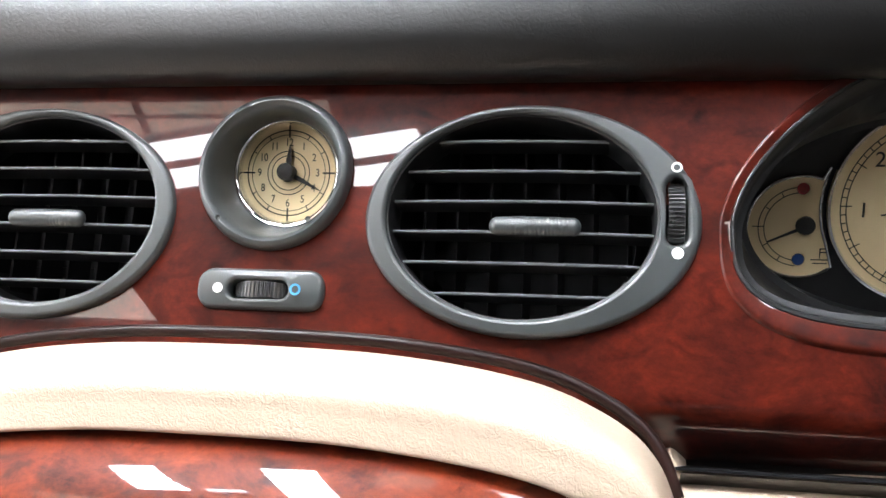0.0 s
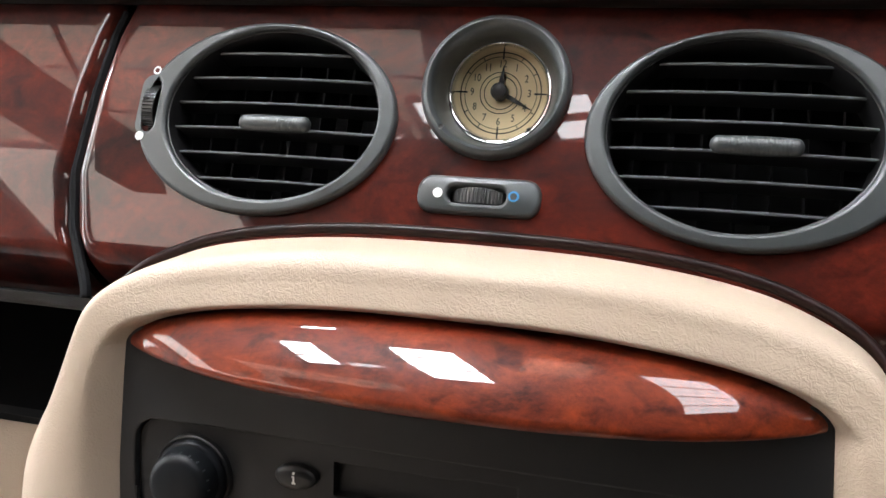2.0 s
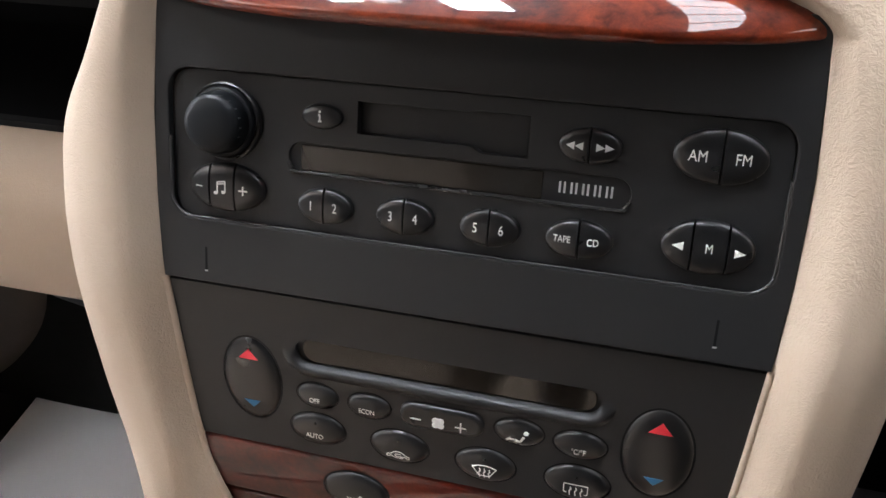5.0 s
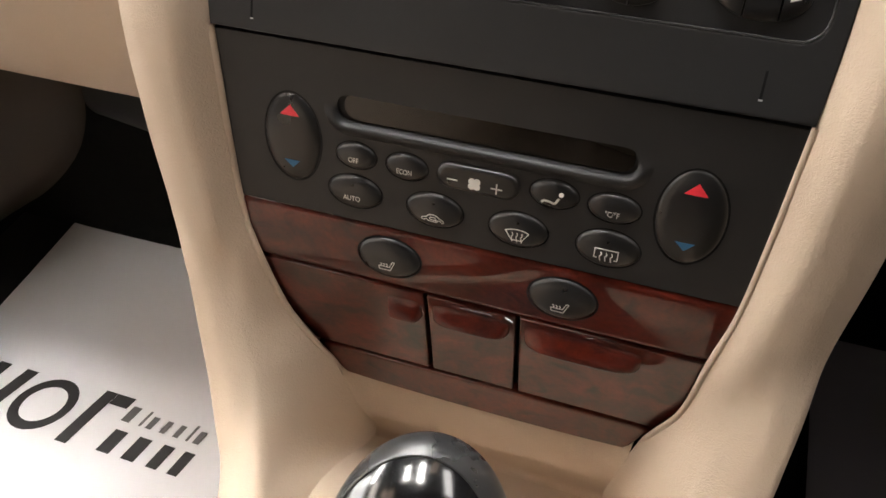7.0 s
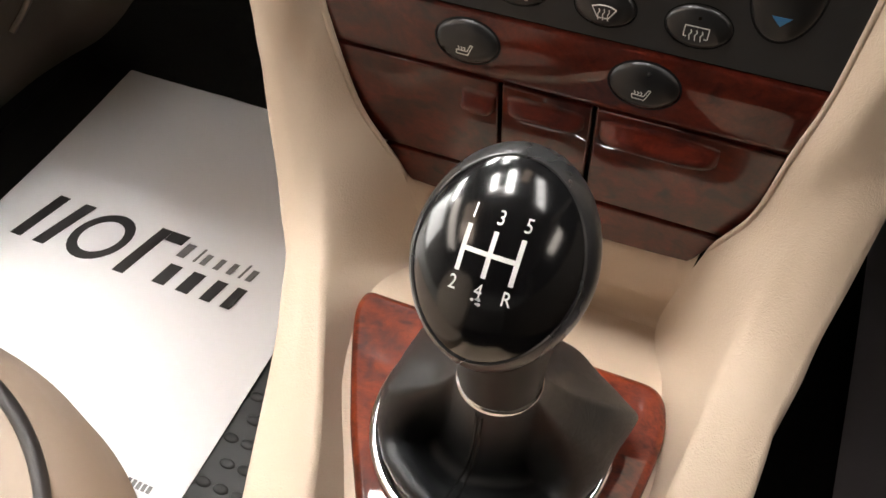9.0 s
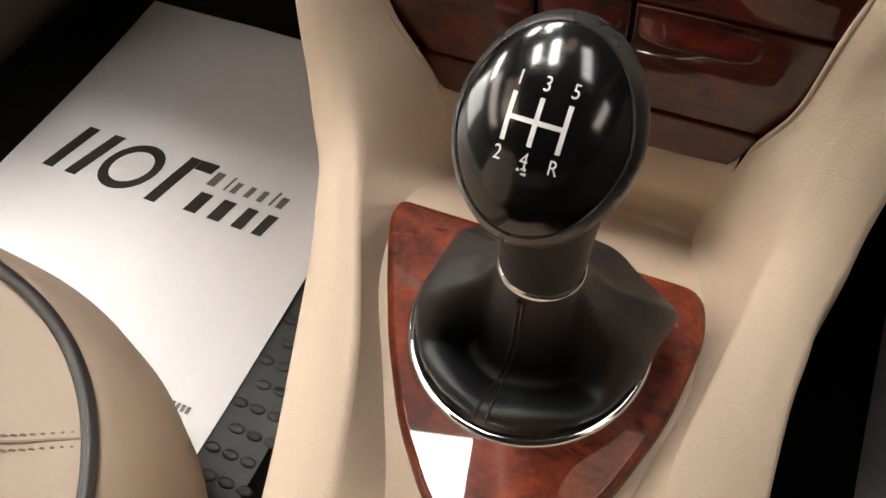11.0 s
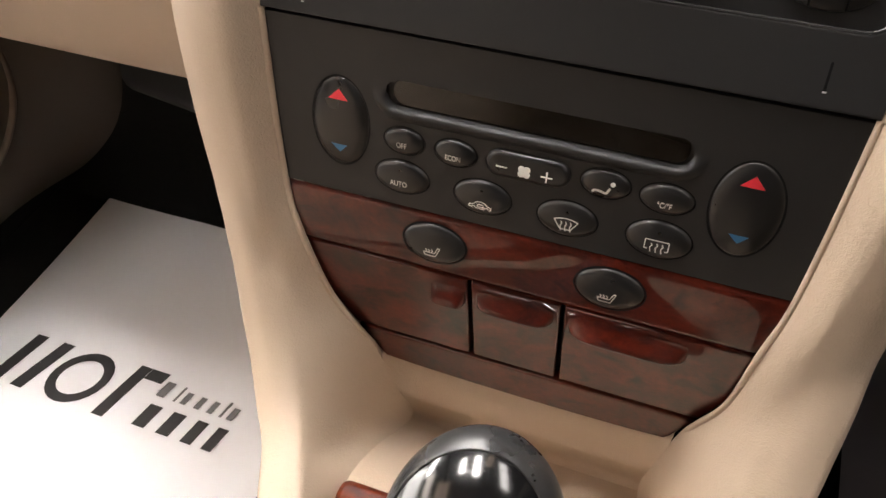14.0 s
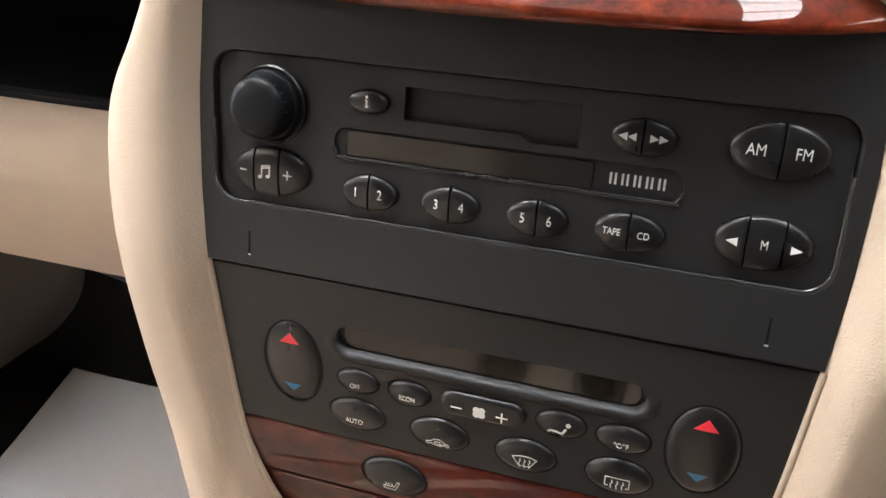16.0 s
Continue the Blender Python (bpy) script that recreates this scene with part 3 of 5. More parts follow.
# ---------------------------------------------------------------- air vents
def air_vent(s, tab_x, wheel, ribs_from):
    ob = thing("air_vent", A.p(s * VENT_X, VENT_U), "oval grey plastic air vent with dark horizontal slats and thumbwheel", "air vent", "fascia air vents")
    hole = ellipse(s * 87.8, 27.0, 45.3, 35.2, 72)
    outer = ellipse(s * 90.8, 25.6, 55.6, 39.6, 80)
    slot = rrect(wheel[0], wheel[1], 3.4, 11.2, 3.2)
    fr = slab(A, outer, [hole, slot], 4.2, -5, 1.6, 12, bow=lambda x, u: -0.0009 * (x - s * VENT_X) ** 2 - 0.0012 * (u - 26) ** 2 + 1.2)
    mesh("bezel", *fr, GREY, ob, smooth=50)
    mesh("inner_rim", *grid([[A.p(x, u, n + 0.0) for x, u in ellipse(s * 87.8, 27.0, 45.3 - d, 35.2 - d, 72)] for d, n in ((-0.4, 1.6), (0.5, 1.0), (1.0, -6), (1.0, -16))], close=True), SLAT, ob)
    mesh("housing", *grid([[A.p(x, u, n) for x, u in ellipse(s * 87.8, 27.0, 45.3 * k, 35.2 * k, 48)] for k, n in ((1.0, -7), (0.98, -30), (0.9, -46), (0.01, -48))], close=True), DARK, ob)
    for i in range(6):
        u = 53.6 - 10.62 * i
        half = 44.4 * math.sqrt(max(0.02, 1 - ((u - 27.0) / 35.2) ** 2))
        sec = [(0.0, -0.2), (0.45, -0.6), (0.35, -9), (-0.25, -9), (-0.45, -0.6)]
        rows = [[A.p(x, u + du + (n0 + 1.5) * 0.18, n0 - 1.5 - 0.0011 * (x - s * VENT_X) ** 2) for du, n0 in sec] for x in np.linspace(s * 87.8 - half, s * 87.8 + half, 15)]
        blade = mesh("slat", *grid(rows, close=True), SLAT, ob)
        # paler tube paints the light that the slat's rounded front edge catches
        mesh("slat_edge", *tube([A.p(x, u, -1.6 - 0.0011 * (x - s * VENT_X) ** 2) for x in np.linspace(s * 87.8 - half, s * 87.8 + half, 21)], 0.0006, 8), LIT_SLAT_EDGE, blade)
    for i in range(7):
        x = s * 87.8 - 36 + 12 * i
        half = 33.5 * math.sqrt(1 - ((x - s * 87.8) / 45.3) ** 2)
        vane = [A.p(x + dx + k * 2.0, u, n) for k, n in ((0, -19), (1, -30)) for dx in (-0.5, 0.5) for u in (27 - half, 27 + half)]
        mesh("vane", vane, [(0, 1, 3, 2), (4, 5, 7, 6), (0, 1, 5, 4), (2, 3, 7, 6)], DARK, ob, smooth=0)
    # tab on the fourth slat: a rounded bar with fine ribs
    rows = []
    for k in range(161):
        x = tab_x - 15.2 + 30.4 * k / 160
        e = math.sqrt(max(0.0, 1 - max(0.0, (abs(x - tab_x) - 12.4) / 2.81) ** 2))
        ribbed = max(0.0, min(1.0, (x - tab_x - ribs_from) / 2.0)) * max(0.0, min(1.0, (tab_x + 12.5 - x) / 1.5))
        rib = 0.1 * ribbed * (0.5 + 0.5 * math.cos(2 * math.pi * (x - tab_x) / 1.3))
        wide = 0.88 + 0.12 * math.cos(0.5 * math.pi * (x - tab_x) / 15.2)
        rows.append([A.p(x, 23.2 + (3.5 * e * wide - rib) * math.sin(a), 1.2 + (3.0 * e * wide - rib) * math.cos(a)) for a in [2 * math.pi * j / 20 for j in range(20)]])
    mesh("tab", *grid(rows, close=True), GREY, ob, "grey ribbed tab", smooth=60)
    mesh("wheel_well", *bar(A, wheel[0], wheel[1] - 11.5, wheel[0], wheel[1] + 11.5, 7.5, -8.6, -9.5), DARK, ob, smooth=0)
    # thumbwheel
    rows = []
    for k in range(93):
        a = -math.pi / 2 + math.pi * k / 92
        r = 11.2 - (0.0, 0.0, 0.75, 0.75)[k % 4]
        rows.append([A.p(wheel[0] + dx, wheel[1] + r * math.sin(a), -5.5 + (r - abs(dx) * 0.15) * math.cos(a) * 0.92) for dx in (-2.6, -2.3, 2.3, 2.6)])
    mesh("thumbwheel", *grid(rows), EDGE, ob, "black ribbed thumbwheel", smooth=25)
    b = 1.2 - 0.0009 * (wheel[0] - s * VENT_X) ** 2
    mesh("shut_mark", *poly(A, ellipse(wheel[2], 15.0, 1.9, 1.9, 20), 4.35 + b - 0.05), WHITE, ob, "white dot", smooth=0)
    ringm = grid([[A.p(x, u, 4.3 + b - 0.25) for x, u in ellipse(wheel[3], 43.4, r, r, 20)] for r in (1.05, 1.8)], close=True)
    mesh("open_mark", *ringm, WHITE, ob, "white ring", smooth=0)
    return ob


air_vent(-1, -85.3, (-141.6, 28.6, -143.3, -141.0), 0.0)
air_vent(1, 93.0, (138.4, 28.8, 138.6, 138.3), -10.5)

# ---------------------------------------------------------------- clock
clock = thing("clock", K.o, "round analogue clock with parchment dial in a deep grey bezel", "clock")
RIM = Free(K.p(2.0, -1.5, 23), (1, 0, 0), A.u)


def funnel(pairs, m=72):
    """Rows that turn from the dial's plane into the rim's."""
    rows = []
    for r, n in pairs:
        t = min(1.0, max(0.0, n / 22))
        rows.append([K.p(r * math.cos(a), -0.4 + r * math.sin(a), n) * (1 - t) + RIM.p(r * math.cos(a), r * math.sin(a), n - 23) * t for a in [2 * math.pi * i / m for i in range(m)]])
    return grid(rows, close=True)


mesh("bezel", *funnel([(19.8, 0.5), (20.4, 4), (21.4, 11), (22.6, 17.5), (23.4, 20.4), (24.3, 22.1), (25.5, 23.0), (26.6, 22.7), (27.6, 21.3), (28.3, 18.6), (28.4, 11)]), GREY, clock, smooth=50)
mesh("chrome_ring", *turned(K, 0, 0, [(18.3, 0.4), (18.35, 1.4), (18.6, 2.4), (19.1, 3.3), (19.7, 3.9), (20.4, 4.0), (20.9, 3.6)], 72), CHROME, clock)
mesh("dial", *join(cap(K, ellipse(0, 0, 18.9, 18.9, 64), 0.3), turned(K, 0, 0, [(18.9, 0.3), (18.9, -4)], 64)), DIAL, clock, smooth=0)


def ringlets(pan, cx, cu, pairs, n):
    return join(*[grid([[pan.p(x, u, n) for x, u in ellipse(cx, cu, r, r, 64)] for r in (r0, r1)], close=True) for r0, r1 in pairs])


for pair in ((6.3, 6.65), (8.0, 8.35), (14.2, 14.45), (15.8, 16.25)):
    mesh("dial_ring", *ringlets(K, 0, 0, [pair], 0.42), INK, clock, smooth=0)
ticks = []
for h in range(12):
    a = radians(30 * h)
    r0, r1, w = (13.3, 18.0, 0.6) if h % 3 == 0 else (14.2, 16.2, 0.35)
    ticks.append(bar(K, r0 * math.sin(a), r0 * math.cos(a), r1 * math.sin(a), r1 * math.cos(a), w, 0.5, 0.3))
mesh("hour_marks", *join(*ticks), INK, clock, smooth=0)
for h in range(1, 13):
    a = radians(30 * h)
    text(K, str(h), 11.4 * math.sin(a), 11.4 * math.cos(a), 0.45, 4.1, INK, clock, "numeral", wide=0.8)


def hand(angle, length, w, n):
    a = radians(angle)
    d, s = (math.sin(a), math.cos(a)), (math.cos(a), -math.sin(a))
    q = [(-3.5 * d[0] + w * s[0], -3.5 * d[1] + w * s[1]), (-3.5 * d[0] - w * s[0], -3.5 * d[1] - w * s[1]),
         (0.45 * length * d[0] - w * 0.9 * s[0], 0.45 * length * d[1] - w * 0.9 * s[1]), (length * d[0] - 0.12 * s[0], length * d[1] - 0.12 * s[1]),
         (length * d[0] + 0.12 * s[0], length * d[1] + 0.12 * s[1]), (0.45 * length * d[0] + w * 0.9 * s[0], 0.45 * length * d[1] + w * 0.9 * s[1])]
    return poly(K, q, n, 0.4)


mesh("hour_hand", *hand(3.5, 10.5, 1.15, 1.5), INK, clock, smooth=0)
mesh("minute_hand", *hand(117.5, 14.5, 0.95, 2.2), INK, clock, smooth=0)
mesh("hub", *turned(K, 0, 0, [(3.3, 0.4), (3.3, 4.2), (3.0, 5.0), (2.0, 5.5), (0.01, 5.7)], 32), INK, clock)
for x in (-18.5, 15.5):
    mesh("fixing_hole", *turned(RIM, x * 0.96, -17.6, [(1.0, 0.35), (0.7, 0.2), (0.01, 0.0)], 16), INK, clock)

# ---------------------------------------------------------------- centre vent temperature switch
sw = thing("vent_temperature_switch", A.p(-0.4, -0.6), "small grey pill-shaped switch plate with black thumbwheel", "switch")
bow = lambda x, u: -0.0022 * x * x - 0.02 * u * u
mesh("plate", *slab(A, rrect(-0.4, -0.6, 22.8, 7.1, 5.6), [rrect(-0.8, -0.7, 10.9, 3.2, 3.1)], 3.6, -4, 1.3, 6, bow), GREY, sw, smooth=50)
rows = []
for k in range(81):
    a = -math.pi / 2 + math.pi * k / 80
    r = 10.0 - (0.0, 0.0, 0.6, 0.6)[k % 4]
    rows.append([A.p(-0.8 + r * math.sin(a), -0.7 + du * (0.3 + 0.7 * math.cos(a) ** 0.5 if k % 80 else 0.3), -3.6 + (r - abs(du) * 0.2) * math.cos(a) * 0.72) for du in (-2.9, -2.5, 2.5, 2.9)])
mesh("thumbwheel", *grid(rows), EDGE, sw, "black ribbed thumbwheel", smooth=25)
mesh("wheel_well", *bar(A, -15, -0.7, 13.4, -0.7, 9.5, -6.0, -7.0), DARK, sw, smooth=0)
mesh("warm_mark", *poly(A, ellipse(-15.1, -0.7, 1.8, 1.8, 20), 3.25), WHITE, sw, "white dot", smooth=0)
mesh("cool_mark", *grid([[A.p(x, u, 3.42) for x, u in ellipse(12.9, -0.5, r, r, 24)] for r in (1.25, 2.0)], close=True), SKYBLUE, sw, "light blue ring", smooth=0)

# ---------------------------------------------------------------- instrument cluster
clu = thing("instrument_cluster", E.p(230, 15), "instrument cluster with parchment dials behind a dark oval cowl", "instrument cluster")


def hood(d, low=0.0, n=120):
    """The cluster's opening, d wider all round and by low more below: a tall arch over a flattened sill."""
    out = []
    for i in range(n):
        a = 2 * math.pi * i / n
        c, q = math.cos(a), math.sin(a)
        p = 1.6 if q >= 0 else 3.4
        x = (76.5 + d) * math.copysign(abs(c) ** (2 / p), c)
        out.append((232 + x, 25 + (61.6 + d if q >= 0 else 32.0 + d + low) * math.copysign(abs(q) ** (2 / p), q)))
    return out


def cluster_ring(name, steps, mat, label="", smooth=40):
    return mesh(name, *grid([[pan.p(x, u, n) for x, u in loop] for pan, loop, n in steps], close=True), mat, clu, label, smooth=smooth)


cluster_ring("cowl", [(A, hood(0.3), -4.0), (A, hood(0.1), -0.4), (A, hood(-0.9), -0.3), (A, hood(-1.8), -2.4), (A, hood(-2.6), -8.5), (A, hood(-3.6), -9.4), (A, hood(-5.0), -10.0), (E, ellipse(234.5, 19, 70.5, 42.0, 120), 24), (E, ellipse(235, 18, 69.0, 39.5, 120), 14), (E, ellipse(235, 18, 66.5, 37.0, 120), 13.2), (E, ellipse(236, 17, 66.5, 37.5, 120), 0)], COWL)
cluster_ring("wood_rim", [(A, hood(4.3, 4.4), -1.2), (A, hood(3.8, 4.0), 0.3), (A, hood(3.4, 3.7), 0.85), (A, hood(3.0, 3.3), 0.9), (A, hood(2.2, 2.4), 0.6), (A, hood(1.2, 1.2), 0.3), (A, hood(0.4, 0.2), 0.0), (A, hood(0.2), -5)], WOOD, smooth=60)
arch = hood(-0.2)[38:60]
mesh("edge_trim", *tube([A.p(x, u, -0.2) for x, u in arch], 0.0005, 8), EDGE, clu, "thin satin edge line")
mesh("backing", *cap(E, ellipse(236, 17, 72, 41, 64), 0.0), FACE, clu, smooth=0)


def gauge_loop():
    """A round dial bitten into by the larger one beside it."""
    out = []
    for i in range(60):
        a = radians(52 + 256 * i / 59)
        out.append((190.0 + 19.6 * math.cos(a), 13.6 + 19.6 * math.sin(a)))
    for i in range(1, 14):
        t = i / 14
        a = radians(205 - 50 * t)
        out.append((236 + 39.4 * math.cos(a), 22 + 39.4 * math.sin(a)))
    return [p for p in out if math.hypot(p[0] - 236, p[1] - 22) > 39.0]


gl = gauge_loop()
gauge = mesh("temperature_dial", *poly(E, gl, 2.0, 2.0), GAUGE, clu, "parchment temperature dial", smooth=0)
mesh("rim", *tube([E.p(x, u, 2.2) for x, u in gl + gl[:1]], 0.0006, 8), CHROME, gauge)
arc = [(190.0 + 15.3 * math.cos(radians(a)), 13.6 + 15.3 * math.sin(radians(a))) for a in range(92, 270, 6)]
arc2 = [(190.0 + 13.2 * math.cos(radians(a)), 13.6 + 13.2 * math.sin(radians(a))) for a in range(92, 270, 6)]
tick = [[(190 + r * math.cos(radians(a)), 13.6 + r * math.sin(radians(a))) for r in (13.2, 17.5 if a == 180 else 15.3)] for a in (120, 150, 180, 210, 240)]
mesh("scale", *strokes(E, [arc, arc2] + tick, 0.35, 2.2), INK, gauge, smooth=0)
mesh("needle", *poly(E, [(192.5, 14.9), (192, 13.2), (178.2, 7.4), (178.0, 7.9)], 3.2, 0.6), INK, gauge, smooth=0)
mesh("needle_hub", *turned(E, 191.8, 14.2, [(3.6, 2.0), (3.4, 3.6), (0.01, 3.9)], 24), INK, gauge)
for u, m, nm in ((28.3, REDLAMP, "hot_mark"), (0.9, BLUELAMP, "cold_mark")):
    mesh(nm, *turned(E, 190.1, u, [(2.3, 2.0), (2.2, 2.5), (0.01, 2.8)], 24), m, gauge, "red dot" if m is REDLAMP else "blue dot")
mesh("coolant_mark", *strokes(E, [[(194.6, 0.9), (201.4, 0.9)], [(195.4, -0.5), (200.6, -0.5)], [(197.8, 1.4), (197.8, 5.4)], [(197.8, 5.2), (199.8, 5.2)], [(197.8, 3.8), (199.8, 3.8)]], 0.4, 2.2), INK, gauge, smooth=0)
tach = mesh("rev_counter_dial", *join(cap(E, ellipse(236, 22, 36, 36, 72), 3.0), turned(E, 236, 22, [(36, 3), (36, 0)], 72)), GAUGE, clu, "parchment rev counter dial", smooth=0)
mesh("rim", *turned(E, 236, 22, [(35.6, 3.0), (36.3, 4.2), (37.3, 4.4), (37.6, 3.0), (37.6, 0)], 72), CHROME, tach)
marks = [[(236 + r * math.cos(radians(a)), 22 + r * math.sin(radians(a))) for r in ((32.6, 28.5) if k % 5 == 0 else (32.6, 30.6))] for k, a in enumerate(range(60, 241, 6))]
band = [[(236 + r * math.cos(radians(a)), 22 + r * math.sin(radians(a))) for a in range(40, 246, 5)] for r in (32.6, 30.6)]
mesh("scale", *strokes(E, marks + band, 0.4, 3.15), INK, tach, smooth=0)
text(E, "1", 211.6, 20.3, 3.15, 8.0, INK, tach, "numeral")
text(E, "2", 215.8, 39.3, 3.15, 8.0, INK, tach, "numeral")
mesh("needle", *poly(E, [(217.5, 19.2), (217.5, 18.7), (240, 21.2), (240, 22.8)], 4.6, 0.6), INK, tach, smooth=0)
mesh("needle_hub", *turned(E, 236, 22, [(6.5, 3), (6.2, 6), (0.01, 6.6)], 32), INK, tach)

# ---------------------------------------------------------------- cream console surround
def axis(y, z):
    """The gear console's centre line leans a little towards the driver."""
    return max(0.0, min(1.0, (0.37 - z) / 0.09)) * float(np.interp(y, [-0.26, -0.085, -0.04, 0.2], [0.043, 0.0115, 0.0055, 0.0045]))


def bp(x, u, n):
    q = B.p(x, u, n)
    return (q.x, q.y, q.z)


def cp(x, u, n):
    q = C.p(x, u, n)
    return (q.x, q.y, q.z)


INNER = [bp(0, 125.2, 0), bp(40, 124.6, 0), bp(80, 120.8, 0), bp(104, 115.0, 0), bp(115.6, 107, 0), bp(116.8, 98, 0), bp(119.5, 60, 0), bp(118.8, 20, 0),
         cp(117, -6, 0), cp(114, -55, 0), cp(110.5, -92, 0), (0.104, -0.0185, 0.3574), (0.0968, -0.0190, 0.320), (0.0828, -0.0190, 0.290), (0.0735, -0.0150, 0.2420),
         (0.0700, -0.0080, 0.1990), (0.0760, -0.077, 0.2520), (0.0755, -0.127, 0.2555), (0.0585, -0.176, 0.2565), (0.042, -0.224, 0.262), (0.036, -0.262, 0.280), (0.034, -0.42, 0.284)]
CREST = [bp(0, 130.5, 4.5), bp(42, 129.6, 4.5), bp(86, 124.6, 5.5), bp(112, 118.0, 7.5), bp(124.5, 109, 9.5), bp(129, 96, 12), bp(134, 60, 13), bp(133, 16, 13),
         cp(131, -10, 13), cp(127, -58, 13), cp(122, -96, 13), (0.120, -0.030, 0.351), (0.115, -0.041, 0.327), (0.109, -0.053, 0.306), (0.103, -0.067, 0.292),
         (0.096, -0.085, 0.285), (0.090, -0.106, 0.283), (0.081, -0.132, 0.282), (0.067, -0.178, 0.281), (0.059, -0.226, 0.282), (0.056, -0.27, 0.284), (0.055, -0.42, 0.286)]
OUTER = [bp(0, 147.5, -27), bp(45, 146.5, -27), bp(85, 142, -26), bp(111, 134.5, -24), bp(131, 122, -18), bp(141, 99, -8), bp(156, 60, 0), bp(159, 25, 2),
         cp(157, -12, 3), cp(153, -58, 4), cp(148, -98, 5), (0.145, -0.033, 0.351), (0.141, -0.046, 0.324), (0.135, -0.060, 0.303), (0.129, -0.076, 0.287),
         (0.123, -0.090, 0.278), (0.118, -0.110, 0.275), (0.111, -0.137, 0.274), (0.102, -0.186, 0.273), (0.093, -0.236, 0.274), (0.089, -0.28, 0.276), (0.086, -0.42, 0.278)]
SIDE = []
for i, (x, y, z) in enumerate(OUTER):
    if i < 5:
        SIDE.append((x * 1.02, y + 0.02, z - 0.035 - 0.004 * i))
    elif i < 11:
        SIDE.append((x + 0.004, y + 0.16, z - 0.015))
    else:
        t = min(1.0, (i - 10) / 4)
        SIDE.append((x + 0.006, y + 0.16 * (1 - t), z - 0.015 - 0.16 * t))


def lerp(a, b, t):
    return Vector(a) * (1 - t) + Vector(b) * t


def toward(a, b, d):
    a, b = Vector(a), Vector(b)
    return a + (b - a).normalized() * min(d, (b - a).length * 0.4)


def console_rows(s):
    """Cross rows of one half: the inner wall up to the crest, a crease there, and the rounded outer face."""
    wall = [lerp(a, b, 0.55) + Vector((0, -0.0015, 0.001)) - B.u * (0.0015 if i < 5 else 0) for i, (a, b) in enumerate(zip(INNER, CREST))]
    brow = [lerp(a, b, 0.45) + Vector((0.002 * min(1, a[0] / 0.06), -0.002, 0.002)) + (B.n * 0.0050 + B.u * 0.0040) * max(0.0, min(1.0, (6 - i) / 2)) for i, (a, b) in enumerate(zip(CREST, OUTER))]
    ease = [0.0045 if i < 5 else max(0.0016, 0.0045 - 0.0008 * (i - 4)) for i in range(len(CREST))]
    near = [toward(c, w, d) for c, w, d in zip(CREST, wall, ease)]
    far = [toward(c, b, d) for c, b, d in zip(CREST, brow, ease)]
    inside = [spline(c, 7) for c in (INNER, wall, near)]
    flank = [lerp(a, b, 0.35) for a, b in zip(OUTER, SIDE)]
    face = [spline(c, 7) for c in (far, brow, [toward(o, b, 0.002) for o, b in zip(OUTER, brow)])]
    edge = [spline(c, 7) for c in ([toward(o, f, 0.002) for o, f in zip(OUTER, flank)], flank, SIDE)]
    rows = []
    for a, b, c in zip(zip(*inside), zip(*face), zip(*edge)):
        row = spline(a, 5) + spline(b, 5) + spline(c, 3)
        if s < 0:
            for k, p in enumerate(row):
                p.x -= 0.0045 * max(0.0, min(1.0, (k - 11) / 6)) * max(0.0, min(1.0, (0.375 - p.z) / 0.03))
                full = max(0.0, min(1.0, (p.x - 0.128) / 0.028)) * max(0.0, min(1.0, (p.z - 0.33) / 0.06)) * max(0.0, min(1.0, (0.60 - p.z) / 0.06))
                p.x += 0.005 * full
        rows.append([Vector((s * p.x + axis(p.y, p.z), p.y, p.z)) for p in row])
    return rows


console = thing("centre_console", (0, -0.05, 0.2), "cream grained vinyl centre console surround and gear tunnel", "console")
left, right = console_rows(-1), console_rows(1)
mesh("surround", *join(grid(left), grid(right)), CREAM, console, smooth=55)


# tray wall and floor between the flanks
start = 15 * 7


def shelf(k, m=32):
    """One cross row of the tray's back wall, set back under the wooden panel."""
    a, b = left[k][0], right[k][0]
    back = 0.013 * max(0.0, min(1.0, (a.z - 0.236) / 0.03))
    rim = 0.013 * max(0.0, min(1.0, (a.z - 0.273) / 0.008))
    return [a.lerp(b, j / m) + Vector((0, max(rim, back * (1 - abs(2 * j / m - 1) ** 14)), 0)) for j in range(m + 1)]


def ramp(a, b, m=32):
    """One cross row of the tray's floor, hollowed a little as it rises to the gear lever plate."""
    t = max(0.0, min(1.0, (a.y + 0.078) / 0.05)) * max(0.0, min(1.0, (-0.008 - a.y) / 0.02))
    return [a.lerp(b, k / m) - Vector((0, 0, 0.004 * t * (1 - abs(2 * k / m - 1) ** 2.4))) for k in range(m + 1)]


mesh("tray_wall", *grid([shelf(k) for k in range(12 * 7 + 3, start + 1)]), CREAM, console, smooth=70)
mesh("tray", *grid([ramp(left[k][0], right[k][0]) for k in range(start, len(left))]), CREAM, console, smooth=70)
# thin bead along the panel's edge, with a groove beside it
for sgn in (-1, 1):
    way = spline([toward(a, b, 0.0016) for a, b in zip(INNER[8:15], CREST[8:15])], 8)
    mesh("edge_bead", *tube([Vector((sgn * (p.x + 0.002 * k), p.y - 0.0004 + 0.006 * k, p.z)) + Vector((axis(p.y, p.z), 0, 0)) for p in way for k in [max(0.0, min(1.0, (0.298 - p.z) / 0.03))]], 0.0015, 10), CREAM, console)
